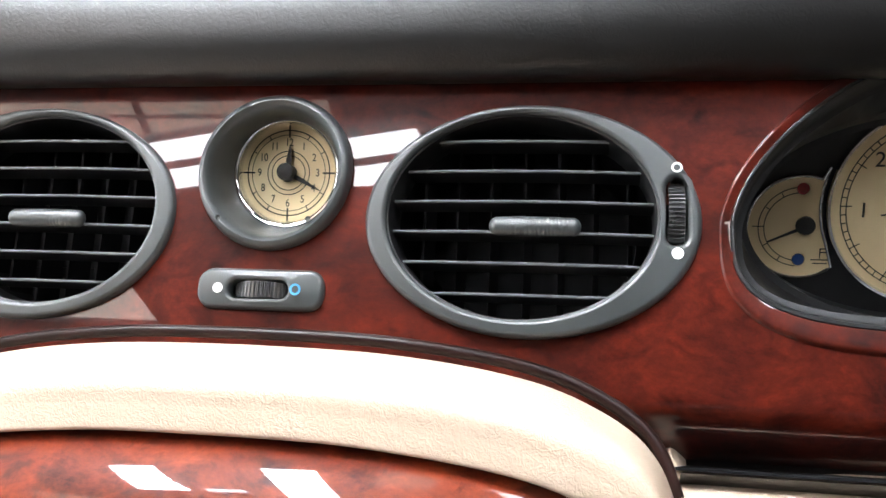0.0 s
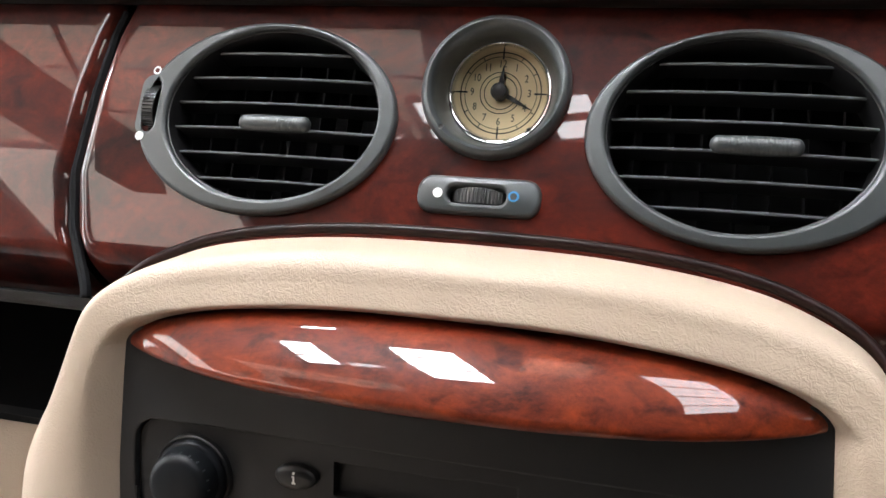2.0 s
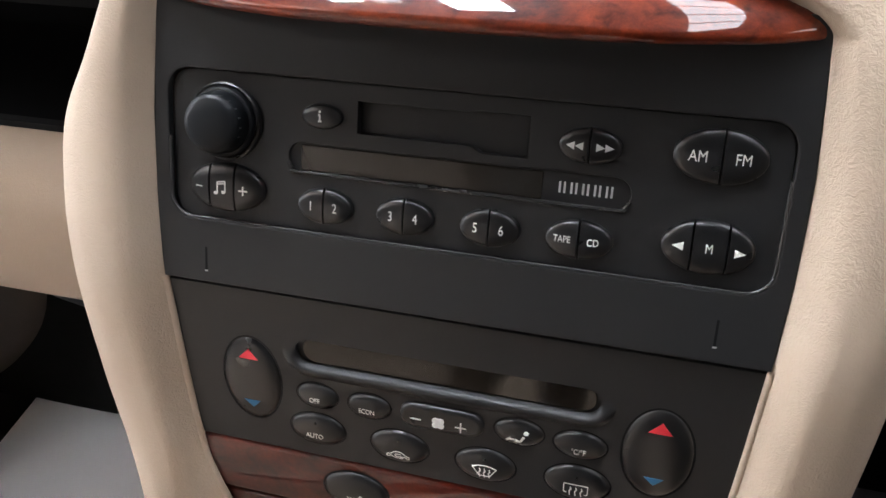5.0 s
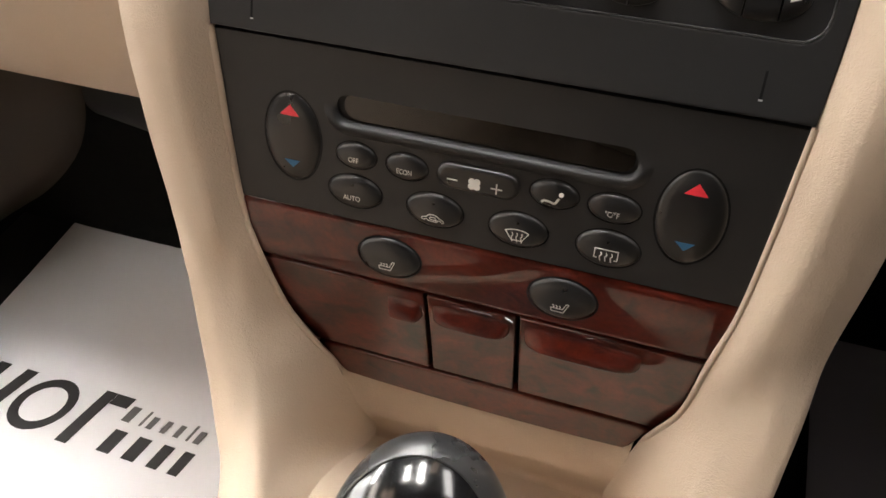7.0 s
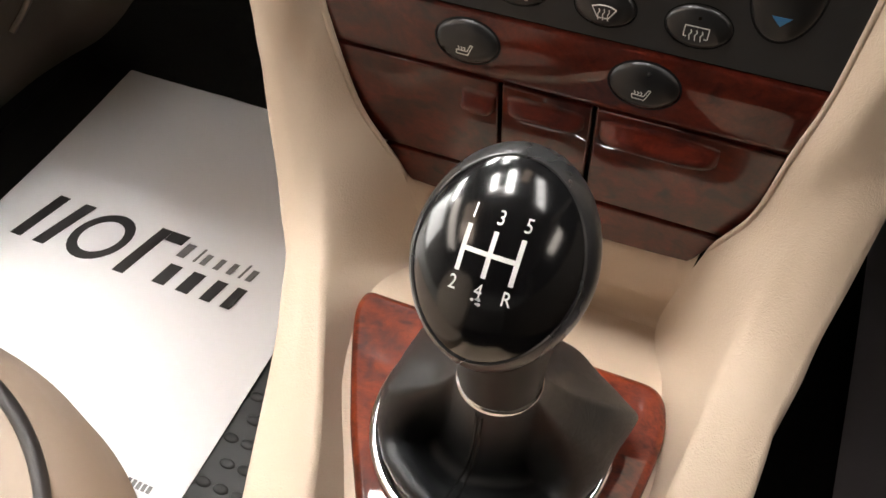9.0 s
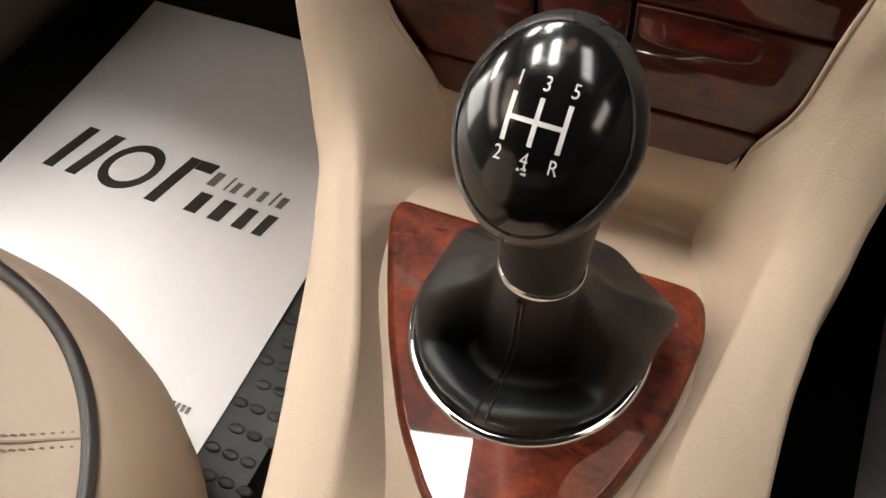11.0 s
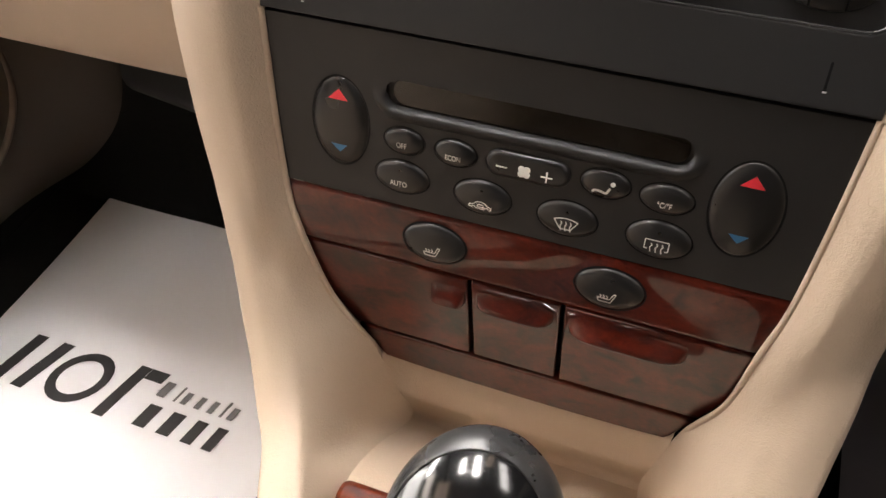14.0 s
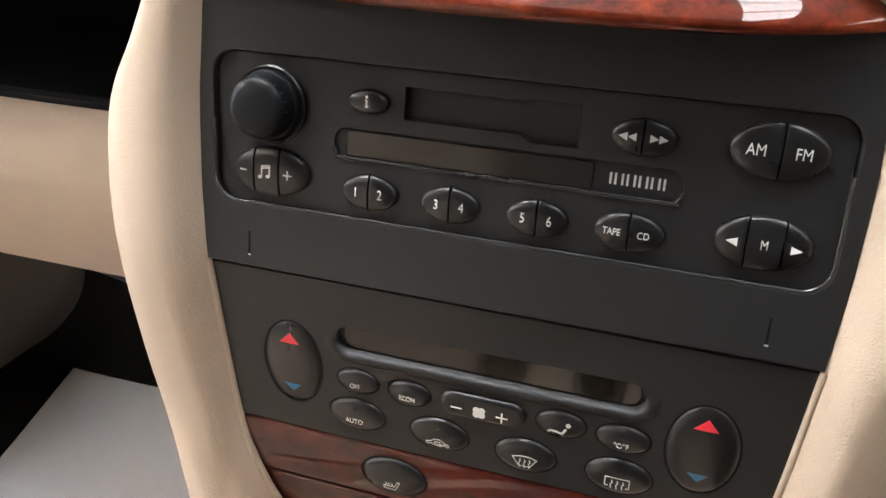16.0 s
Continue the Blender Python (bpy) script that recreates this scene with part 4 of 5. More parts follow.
# lower body of the tunnel, down to the carpet
body = []
for s, rows in ((-1, left), (1, right)):
    skirt = [rows[k][-1] for k in range(7 * 10, len(rows), 3)]
    body.append(grid([skirt, [Vector((p.x + s * 0.012, p.y, 0.10)) for p in skirt], [Vector((p.x + s * 0.02, p.y, 0.0)) for p in skirt]]))
mesh("lower_side", *join(*body), CREAM, console, smooth=45)
# dark reveal between hood and veneer
hoodline = [Vector((-p.x, p.y, p.z)) for p in reversed(spline(OUTER[:7], 7))][:-1] + spline(OUTER[:7], 7)[:34]
mesh("shadow_gap_seal", *tube([p + Vector((0, 0.0035, 0.0012)) for p in hoodline], 0.0021, 10), SEAL, console, "dark brown edging strip")

# ---------------------------------------------------------------- wooden trim bar above the radio
trim = thing("wooden_trim_bar", B.p(0, 110, 0), "glossy lens-shaped burr walnut trim bar above the radio", "trim bar")
rows = []
for i in range(121):
    t = -math.cos(math.pi * i / 120)
    w, low, out = (1 - abs(t) ** 2.4) ** 0.6, (1 - abs(t) ** 2.4) ** 0.4, 1 - abs(t) ** 2.6
    top = Vector((107.0 + 17.2 * w, 0.0))
    lip = Vector((106.6 - 4.0 * low, 23.4 * out))
    chord = lip - top
    side = Vector((-chord.y, chord.x)).normalized() * -1 if chord.length > 1e-6 else Vector((0.0, 0.0))
    sec = [top + Vector((0.5 * w, -5.0))] + [top + chord * q + side * 3.0 * w * (1 - abs(2 * q - 1) ** 2.0) for q in [k / 22 for k in range(23)]]
    r = 4.2 * w
    sec += [lip + Vector((-r * math.sin(a) * 0.9 + 0.0, -r * (1 - math.cos(a)))) for a in [radians(25 * k) for k in range(1, 6)]] + [lip + Vector((-1.2 * w, -2.0 * r)), Vector((lip.x + 2.0 * w, -3.0))]
    rows.append([B.p(118.4 * t, q.x, q.y) for q in sec])
mesh("veneer", *grid(rows), WOOD_BAR, trim, smooth=70)


# ---------------------------------------------------------------- radio
def half_b(u):
    return float(np.interp(u, [-8, 0, 26, 60, 100, 112], [117.0, 118.0, 119.5, 119.8, 117.5, 116]))


radio = thing("radio", B.p(0, 48), "matt black car radio with oval buttons, cassette slot and volume knob", "radio")
us = [-6.3 + 118.1 * k / 14 for k in range(15)]
outline = [(half_b(u) + 0.6, u) for u in us] + [(-half_b(u) - 0.6, u) for u in reversed(us)]
recess = rrect(0, 49.2, 113.6, 29.2, 9)
mesh("surround", *slab(B, outline, [recess], 1.6, -4, 0.8, 3.2), FACE, radio, smooth=40)
cassette = [(-37.0, 59.8), (6.0, 59.8), (10.0, 57.4), (26.6, 57.4), (26.6, 72.4), (8.0, 72.4), (5.5, 71.6), (-37.0, 71.6)]
window = rrect(-0.4, 48.6, 63.8, 5.7, 5.4)
mesh("faceplate", *slab(B, rrect(0, 49.2, 113.3, 28.9, 8.7), [cassette, window], -1.2, -8, 0.3, 5), FACE, radio, smooth=40)
mesh("cassette_flap", *slab(B, rrect(-5, 65, 34, 8.4, 1.5), (), -5.2, -7, 0.3), FACE, radio, smooth=40)
mesh("window_floor", *slab(B, window, (), -2.7, -7, 0.2), FACE, radio, smooth=40)
mesh("display", *slab(B, rrect(-13.5, 48.4, 46.2, 5.0, 0.6), (), -2.2, -6, 0.2), SMOKE, radio, "smoked black display window", smooth=40)
mesh("window_lip", *tube(spline([B.p(x, u, -0.9) for x, u in [(-64.2, 46.4), (-62.6, 44.0), (-59.5, 43.0), (-20, 43.0), (20, 43.0), (58.6, 43.0), (61.8, 44.0), (63.3, 46.6)]], 5), 0.0008, 8), EDGE, radio)
# maker's badge as plain bars
for k in range(5):
    for d in (0.0, 1.7):
        mesh("badge_bar", *poly(B, [(38.4 + 4.1 * k + d, 46.6), (39.15 + 4.1 * k + d, 46.6), (39.15 + 4.1 * k + d, 50.6), (38.4 + 4.1 * k + d, 50.6)], -2.55), SILVER, radio, "silver badge bar", smooth=0)
mesh("faceplate_edge", *tube([B.p(x, u, 0.9) for x, u in [(-113.4, 52)] + rrect(0, 49.2, 113.4, 29.0, 8.9)[14:] + [(113.4, 60)]], 0.0007, 8), EDGE, radio)
# volume knob
knob = mesh("volume_knob", *turned(B, -90.2, 59.4, [(14.4, -1.5), (14.4, -0.2), (13.4, 0.3), (13.2, 3.0), (12.6, 3.6), (11.9, 3.8), (11.4, 9.5), (10.6, 11.4), (8.4, 12.3), (4, 12.7), (0.01, 12.8)], 64), COLLAR, radio, smooth=45)
mesh("knob_base", *turned(B, -90.2, 59.4, [(14.8, -1.4), (14.8, 1.0), (14.2, 1.5), (13.4, 1.2)], 64), BUTTON, radio)
for k in range(9):
    a = radians(-20 + 18 * k)
    mesh("grip_notch", *turned(B, -90.2 + 11.2 * math.cos(a), 59.4 + 11.2 * math.sin(a), [(0.4, 8.6), (0.3, 9.9), (0.01, 10.0)], 8), GREY, knob, smooth=0)


def split_oval(pan, cx, cu, a, b, cuts, h, parent, n0=-1.6, gap=0.35, mat=None, name="button"):
    edges = [-a] + list(cuts) + [a]
    out = []
    for l, r in zip(edges, edges[1:]):
        l2, r2 = (l if l == -a else l + gap), (r if r == a else r - gap)
        o = mesh(name, *dome(pan, cx, cu, a, b, h, l2, r2, n0), mat or BUTTON, parent, smooth=50)
        o["shape"] = (cx, cu, a, b, h)
        out.append(o)
    return out


def legend(pan, button, s, x, u, n, size, wide=0.85):
    ob = text(pan, s, x, u, n, size, WHITE, button, "legend", wide=wide)
    return drape(ob, pan, *button["shape"])


def mark(pan, button, pieces, mat=None):
    ob = mesh("legend", *pieces, mat or WHITE, button, smooth=0)
    return drape(ob, pan, *button["shape"])


for cx, names in ((-48.4, "12"), (-16.7, "34"), (15.5, "56")):
    one, two = split_oval(B, cx, 31.1, 11.0, 6.9, [0], 2.6, radio)
    legend(B, one, names[0], cx - 5.0, 31.0, 2.2, 5.2, 0.75)
    legend(B, two, names[1], cx + 4.6, 31.0, 2.25, 5.2, 0.75)
one, two = split_oval(B, 47.7, 31.2, 11.8, 7.0, [0], 2.6, radio)
legend(B, one, "TAPE", 47.7 - 5.8, 31.2, 2.2, 3.5, 0.78)
legend(B, two, "CD", 47.7 + 5.0, 31.0, 2.3, 3.6, 0.8)
one, two = split_oval(B, 90.5, 65.2, 15.2, 9.3, [0.5], 2.8, radio)
legend(B, one, "AM", 83.3, 65.0, 2.65, 5.4, 0.8)
legend(B, two, "FM", 97.6, 65.0, 2.6, 5.4, 0.8)
one, two, three = split_oval(B, 90.9, 34.4, 15.5, 9.4, [-5.4, 6.2], 3.2, radio)
mark(B, one, poly(B, [(79.0, 34.4), (82.8, 32.9), (82.8, 35.9)], 2.6), WHITE)
legend(B, two, "M", 91.2, 34.4, 3.3, 4.6, 0.75)
mark(B, three, poly(B, [(103.2, 34.0), (99.4, 35.5), (99.4, 32.5)], 2.6), WHITE)
one, two, three = split_oval(B, -89.4, 33.8, 16.0, 9.6, [-6.4, 4.2], 3.2, radio)
mark(B, one, bar(B, -101.9, 33.6, -98.9, 33.6, 0.6, 2.9, 2.5), WHITE)
mark(B, two, join(strokes(B, [[(-92.2, 31.8), (-92.2, 36.0)], [(-88.9, 32.3), (-88.9, 36.5)], [(-92.2, 36.0), (-88.9, 36.5)], [(-92.2, 35.2), (-88.9, 35.7)]], 0.55, 3.3), poly(B, ellipse(-92.9, 31.7, 0.9, 0.7, 12), 3.3), poly(B, ellipse(-89.6, 32.2, 0.9, 0.7, 12), 3.3)), WHITE)
mark(B, three, strokes(B, [[(-83.2, 33.5), (-79.6, 33.5)], [(-81.4, 31.7), (-81.4, 35.3)]], 0.6, 2.9), WHITE)
one, two = split_oval(B, 48.0, 64.4, 10.6, 6.2, [0], 2.3, radio)
for b, s, x in ((one, -1, 43.0), (two, 1, 53.0)):
    mark(B, b, join(*[poly(B, [(x + s * (k + 1.7), 64.3), (x + s * (k - 1.2), 65.7), (x + s * (k - 1.2), 62.9)], 2.25) for k in (-1.6, 1.4)]), SILVER)
(one,) = split_oval(B, -50.4, 64.9, 7.8, 4.6, [], 2.6, radio)
mark(B, one, join(poly(B, ellipse(-50.4, 66.9, 0.5, 0.5, 12), 2.65), strokes(B, [[(-51.0, 65.7), (-50.3, 65.7), (-50.3, 63.4)], [(-51.0, 63.4), (-49.6, 63.4)]], 0.65, 2.65)), WHITE)
for x, u in ((-98.4, 4.0), (98.0, 5.2)):
    mesh("release_slot", *join(bar(B, x, u + 4.6, x, u - 4.6, 0.9, 1.72, 1.0), bar(B, x - 0.6, u - 5.0, x + 0.6, u - 5.0, 0.7, 1.75, 1.0)), DARK, radio, smooth=0)
mesh("release_slot_rim", *bar(B, -98.9, -1.3, -97.7, -1.3, 0.5, 1.8, 1.0), SILVER, radio, smooth=0)
mesh("release_slot_rim", *bar(B, 97.4, -0.3, 98.8, -0.3, 0.6, 1.8, 1.0), SILVER, radio, smooth=0)


# ---------------------------------------------------------------- heater control panel
def half_c(u):
    return float(np.interp(u, [-117, -100, -85, -55, -8], [105.4, 109.5, 112, 114.5, 117]))


heater = thing("heater_controls", C.p(0, -46), "matt black heater control panel with oval buttons and display", "heater controls")
us = [-86.2 + 78.6 * k / 10 for k in range(11)]
outline = [(half_c(u) + 0.6, u) for u in us] + [(-half_c(u) - 0.6, u) for u in reversed(us)]
win = rrect(0, -33.0, 62.5, 6.4, 6.0)
mesh("panel", *slab(C, outline, [win], 1.0, -6, 0.5, 4.5), FACE, heater, smooth=40)
mesh("display", *slab(C, rrect(0.6, -32.4, 60.0, 6.0, 5.4), (), -0.5, -6, 0.2), SMOKE, heater, "smoked black display window", smooth=40)
mesh("display_well", *slab(C, win, (), -1.4, -6, 0.2), FACE, heater, smooth=40)
# rolled sill along the window's lower edge, dying out up the ends
rows = []
for d, k in ((-0.3, -1.6), (0.2, 0.0), (0.9, 0.75), (2.0, 1.0), (3.2, 0.85), (4.4, 0.4), (5.6, 0.02)):
    row = []
    for x, u in rrect(0, -33.0, 62.5 + d, 6.4 + d, 6.0 + d, 10):
        low = max(0.0, min(1.0, (-31.0 - u) / 8.0))
        low = low * low * (3 - 2 * low)
        row.append(C.p(x, u, 1.03 + (1.9 * k if k > 0 else k) * low))
    rows.append(row)
mesh("display_sill", *grid(rows, close=True), FACE, heater, smooth=60)


def dot(pan, x, u, n, r, parent, mat=None):
    mesh("tell_tale", *turned(pan, x, u, [(r, n - 0.3), (r * 0.9, n + 0.1), (0.01, n + 0.15)], 12), mat or SMOKE, parent)


for s, x, tilt in ((-1, -83.2, -1.0), (1, 85.2, 1.0)):
    rocker = mesh("temperature_rocker", *dome(C, x, -50.9, 13.2, 20.6, 3.4, n0=0.0), BUTTON, heater, smooth=50)
    shape = (C, x, -50.9, 13.2, 20.6, 3.4)
    drape(mesh("warmer_mark", *poly(C, [(x - 4.6, -40.0), (x + 4.4, -40.0), (x + 0.2, -35.2)], 3.5), RED, rocker, "red triangle", smooth=0), *shape, up=0.12)
    drape(mesh("cooler_mark", *poly(C, [(x - 3.9, -61.0), (x + 3.7, -61.0), (x + 0.1, -64.8)], 3.35), BLUE, rocker, "blue triangle", smooth=0), *shape, up=0.12)
    mesh("moat", *grid([[C.p(px, pu, 1.08) for px, pu in ellipse(x, -50.9, 13.2 + d, 20.6 + d, 48)] for d in (0, 0.7)], close=True), DARK, rocker, smooth=0)


def oval(cx, cu, a, b, h, pan=C):
    o = mesh("button", *dome(pan, cx, cu, a, b, h, n0=0.0), BUTTON, heater, smooth=50)
    o["shape"] = (cx, cu, a, b, h)
    mesh("moat", *grid([[pan.p(x, u, 1.07) for x, u in ellipse(cx, cu, a + d, b + d, 40)] for d in (0, 0.6)], close=True), DARK, o, smooth=0)
    return o


legend(C, oval(-53.6, -53.6, 9.2, 6.2, 3.6), "OFF", -54.0, -55.0, 3.55, 3.6, 0.75)
legend(C, oval(-30.6, -54.0, 9.3, 6.2, 3.6), "ECON", -31.0, -55.6, 3.5, 3.5, 0.72)
b = oval(-54.4, -71.2, 12.6, 8.0, 3.8)
legend(C, b, "AUTO", -55.0, -73.6, 3.75, 3.7, 0.78)
dot(C, -54.4, -67.0, 3.5, 0.7, b)
b = mesh("button", *slab(C, rrect(0.6, -53.2, 17.6, 6.0, 5.8), (), 3.4, 0.0, 2.0), BUTTON, heater, smooth=60)
b["shape"] = (0.6, -53.2, 60, 60, 3.45)
mark(C, b, join(strokes(C, [[(-12.2, -54.2), (-7.6, -54.2)], [(6.6, -54.6), (11.4, -54.6)], [(9.0, -57.0), (9.0, -52.2)]], 0.6, 3.55), *[poly(C, ellipse(-0.4 + dx, -54.4 + du, 1.5, 1.5, 12), 3.55) for dx, du in ((1.1, 1.1), (-1.1, 1.1), (1.1, -1.1), (-1.1, -1.1))]), WHITE)
b = oval(32.2, -52.6, 9.9, 6.4, 3.6)
mark(C, b, join(strokes(C, [[(27.6, -56.2), (28.6, -55.0), (30.8, -55.0), (33.2, -55.8), (34.6, -53.0)]], 1.0, 3.65), poly(C, ellipse(35.4, -51.2, 1.0, 1.0, 12), 3.65)), WHITE)
b = oval(56.3, -53.4, 10.4, 6.5, 3.6)
legend(C, b, "°C/°F", 56.0, -55.4, 3.55, 3.7, 0.7)
b = oval(-17.6, -71.9, 12.7, 8.2, 3.8)
mark(C, b, strokes(C, [[(-21.4, -76.2), (-22.6, -75.9), (-22.4, -74.9), (-20.4, -74.3), (-19.2, -73.1), (-17.2, -72.8), (-15.4, -73.4), (-14.4, -74.5), (-12.8, -75.2), (-12.8, -76.4), (-13.8, -76.6)], [(-19.6, -76.2), (-15.6, -76.5)]] + [[(cx + 0.9 * math.cos(radians(a)), -76.3 + 0.9 * math.sin(radians(a))) for a in range(10, 181, 34)] for cx in (-20.5, -14.7)] + [[(-16.2, -74.2), (-18.6, -74.2), (-18.9, -75.0), (-18.2, -75.5), (-15.8, -75.5)], [(-16.5, -75.0), (-15.7, -75.5), (-16.5, -76.0)]], 0.36, 3.75), WHITE)
dot(C, -17.4, -67.8, 3.5, 0.7, b)
b = oval(19.2, -72.5, 12.6, 8.2, 3.8)
mark(C, b, strokes(C, [[(14.4, -72.2), (17, -71.3), (19.5, -71.0), (22, -71.3), (24.4, -72.2), (21.6, -76.4), (17.2, -76.4), (14.4, -72.2)]] + [[(x, -72.6), (x + 0.4, -73.8), (x - 0.2, -74.8), (x + 0.2, -77.4)] for x in (17.4, 19.4, 21.4)], 0.42, 3.75), WHITE)
dot(C, 19.4, -68.4, 3.5, 0.7, b)
b = oval(56.6, -72.2, 13.0, 8.6, 3.8)
mark(C, b, strokes(C, [[(51.8, -75.9), (51.8, -71.4), (61.2, -71.4), (61.2, -75.9), (59.9, -75.9)], [(51.8, -75.9), (53.1, -75.9)]] + [[(x, -72.8), (x + 0.5, -73.8), (x - 0.3, -75.0), (x + 0.1, -77.2)] for x in (54.3, 56.5, 58.7)], 0.42, 3.75), WHITE)
dot(C, 56.6, -68.0, 3.6, 0.7, b)

# ---------------------------------------------------------------- wooden switch strip with seat heater switches
strip = thing("wooden_switch_strip", C.p(0, -101), "glossy burr walnut strip holding two seat heater switches", "switch panel")
rows = []
for k in range(25):
    u = -117.2 + 30.4 * k / 24
    e = min(u + 117.2, -86.8 - u)
    n = 1.6 - 0.9 * max(0.0, 1 - e / 2.0) ** 2 - 0.004 * (u + 100) ** 2
    w = half_c(u) + 0.3
    rows.append([C.p(w * (-1 + 2 * j / 60), u, n - 0.6 * max(0, abs(-1 + 2 * j / 60) - 0.985) / 0.015) for j in range(61)])
mesh("veneer", *join(grid(rows), grid([[C.p(-110, -117.2, 0.6), C.p(110, -117.2, 0.6)], [C.p(-110, -117.2, -8), C.p(110, -117.2, -8)]])), WOOD, strip, smooth=60)
for x, u in ((-37.9, -101.3), (41.6, -101.6)):
    b = mesh("seat_heater_switch", *dome(C, x, u, 15.0, 10.3, 4.6, n0=0.0), BUTTON, strip, "black oval seat heater switch", smooth=50)
    b["shape"] = (x, u, 15.0, 10.3, 4.6)
    mesh("moat", *grid([[C.p(px, pu, nn) for px, pu in ellipse(x, u, 15.0 + d, 10.3 + d, 48)] for d, nn in ((-0.2, 2.0), (0.7, 1.75))], close=True), DARK, b, smooth=0)
    q = [[(x - 4.0, u - 3.6), (x - 3.6, u - 5.4), (x + 1.6, u - 5.4), (x + 3.6, u - 0.6), (x + 2.6, u - 0.4), (x + 1.2, u - 3.6), (x - 4.0, u - 3.6)]]
    q += [[(x + k, u - 3.4), (x + k + 0.5, u - 2.6), (x + k - 0.2, u - 1.8)] for k in (-3.0, -1.6, -0.2)]
    mark(C, b, strokes(C, q, 0.4, 4.55), WHITE)
    dot(C, x - 8.6, u - 2.2, 3.6, 0.6, b)


# ---------------------------------------------------------------- wooden drawers
def drawer(name, loop, handle, label):
    ob = thing(name, D.p(sum(x for x, _ in loop) / len(loop), -31), label, "drawer", "walnut-faced drawers")
    mesh("front", *slab(D, loop, (), 1.2, -12, 0.9, bow=lambda x, u: -0.0009 * (u + 30) ** 2), WOOD, ob, smooth=60)
    hx, hu, w, h = handle
    rows = []
    for i in range(33):
        t = -1 + 2 * i / 32
        e = max(0.0, 1 - abs(t) ** 5) ** 0.6
        row = []
        for k in range(17):
            q = k / 16
            swell = 6.2 * e * math.sin(0.5 * math.pi * min(1.0, q / 0.80)) ** 2.2 * (1 - max(0.0, (q - 0.80) / 0.20) ** 2.2)
            row.append(D.p(hx + w * t, hu + h * (1.25 - 2.25 * q) * (0.75 + 0.25 * e), 0.7 + swell))
        rows.append(row)
    mesh("finger_grip", *grid(rows), WOOD, ob, "raised walnut finger grip", smooth=60)
    return ob


def half_d(u):
    return float(np.interp(u, [-90, -85, -62, -40, -20, 0], [70, 77.0, 88.5, 98.5, 102.5, 105]))


def lean(u):
    return -4.5 * u / 85


lside = [(-half_d(u) + lean(u), u) for u in np.linspace(-2, -61, 9)]
rside = [(half_d(u) + lean(u), u) for u in np.linspace(-61, -2, 9)]
drawer("ashtray_drawer", lside + [(-22.0, -61), (-22.0, -2)], (-31.5, -14.5, 8.6, 5.6), "closed burr walnut ashtray drawer in the console")
drawer("small_drawer", rrect(1.0, -31.5, 21.2, 29.5, 1.2, 3), (1.0, -12, 18.4, 5.0), "closed small burr walnut drawer in the console")
drawer("coin_drawer", [(24.2, -2), (24.2, -61)] + rside, (53, -12.5, 26.5, 6.5), "closed wide burr walnut drawer in the console")
low = thing("wooden_lower_panel", D.p(0, -74), "burr walnut lower panel below the console drawers", "trim panel")
us = list(np.linspace(-63.2, -86, 7))
loop = [(-half_d(u) + lean(u), u) for u in us] + [(x + 4.5, -86.5 - 2.0 * (1 - (x / 74) ** 2)) for x in range(-60, 61, 12)] + [(half_d(u) + lean(u), u) for u in reversed(us)]
mesh("veneer", *slab(D, loop, (), 1.0, -9, 1.2), WOOD_LIP, low, smooth=60)
mesh("recess_wall", *slab(D, [(-104, 0.5), (-97, -40), (-86, -63), (-70, -84), (70, -84), (86, -63), (97, -40), (104, 0.5)], (), -6, -9, 0.2), DARK, low, smooth=0)

# ---------------------------------------------------------------- gear lever surround
PLATE_Z = 0.2585
plate = thing("gear_surround", (0.02, -0.14, PLATE_Z), "glossy burr walnut gear lever surround plate with chrome ring", "gear surround")
corner = [(-0.0655, -0.0835), (0.0885, -0.0845), (0.0945, -0.108), (0.0895, -0.152), (0.0770, -0.193), (0.058, -0.226), (0.036, -0.238), (0.010, -0.222), (-0.0145, -0.194), (-0.038, -0.156), (-0.055, -0.122), (-0.0665, -0.096)]


def rounded(pts, r, m=5):
    out, k = [], len(pts)
    for i in range(k):
        a, b, c = Vector(pts[i - 1]), Vector(pts[i]), Vector(pts[(i + 1) % k])
        d1, d2 = (a - b), (c - b)
        q = min(r, d1.length * 0.45, d2.length * 0.45)
        p0, p2 = b + d1.normalized() * q, b + d2.normalized() * q
        for j in range(m + 1):
            t = j / m
            out.append(tuple((1 - t) ** 2 * p0 + 2 * t * (1 - t) * b + t * t * p2))
    return out


loop = [(x * 1000, y * 1000) for x, y in reversed(rounded(corner, 0.012))]
RING = (22.0, -133.0)
PL = Panel(0, PLATE_Z, 90)
mesh("veneer", *slab(PL, loop, [ellipse(*RING, 50, 51.5, 64)], 4.4, -6, 3.6, 8, bow=lambda x, u: 0.022 * (x - RING[0]) + 0.03 * max(0.0, -140 - u)), WOOD_BAR, plate, smooth=60)
mesh("chrome_ring", *turned(PL, *RING, [(49.0, 2), (49.3, 6.0), (50.5, 8.2), (52.4, 8.6), (54.0, 7.2), (54.8, 5.0), (54.9, 3.4)], 80, 1.0, 1.03), CHROME, plate, "chrome trim ring", smooth=60)

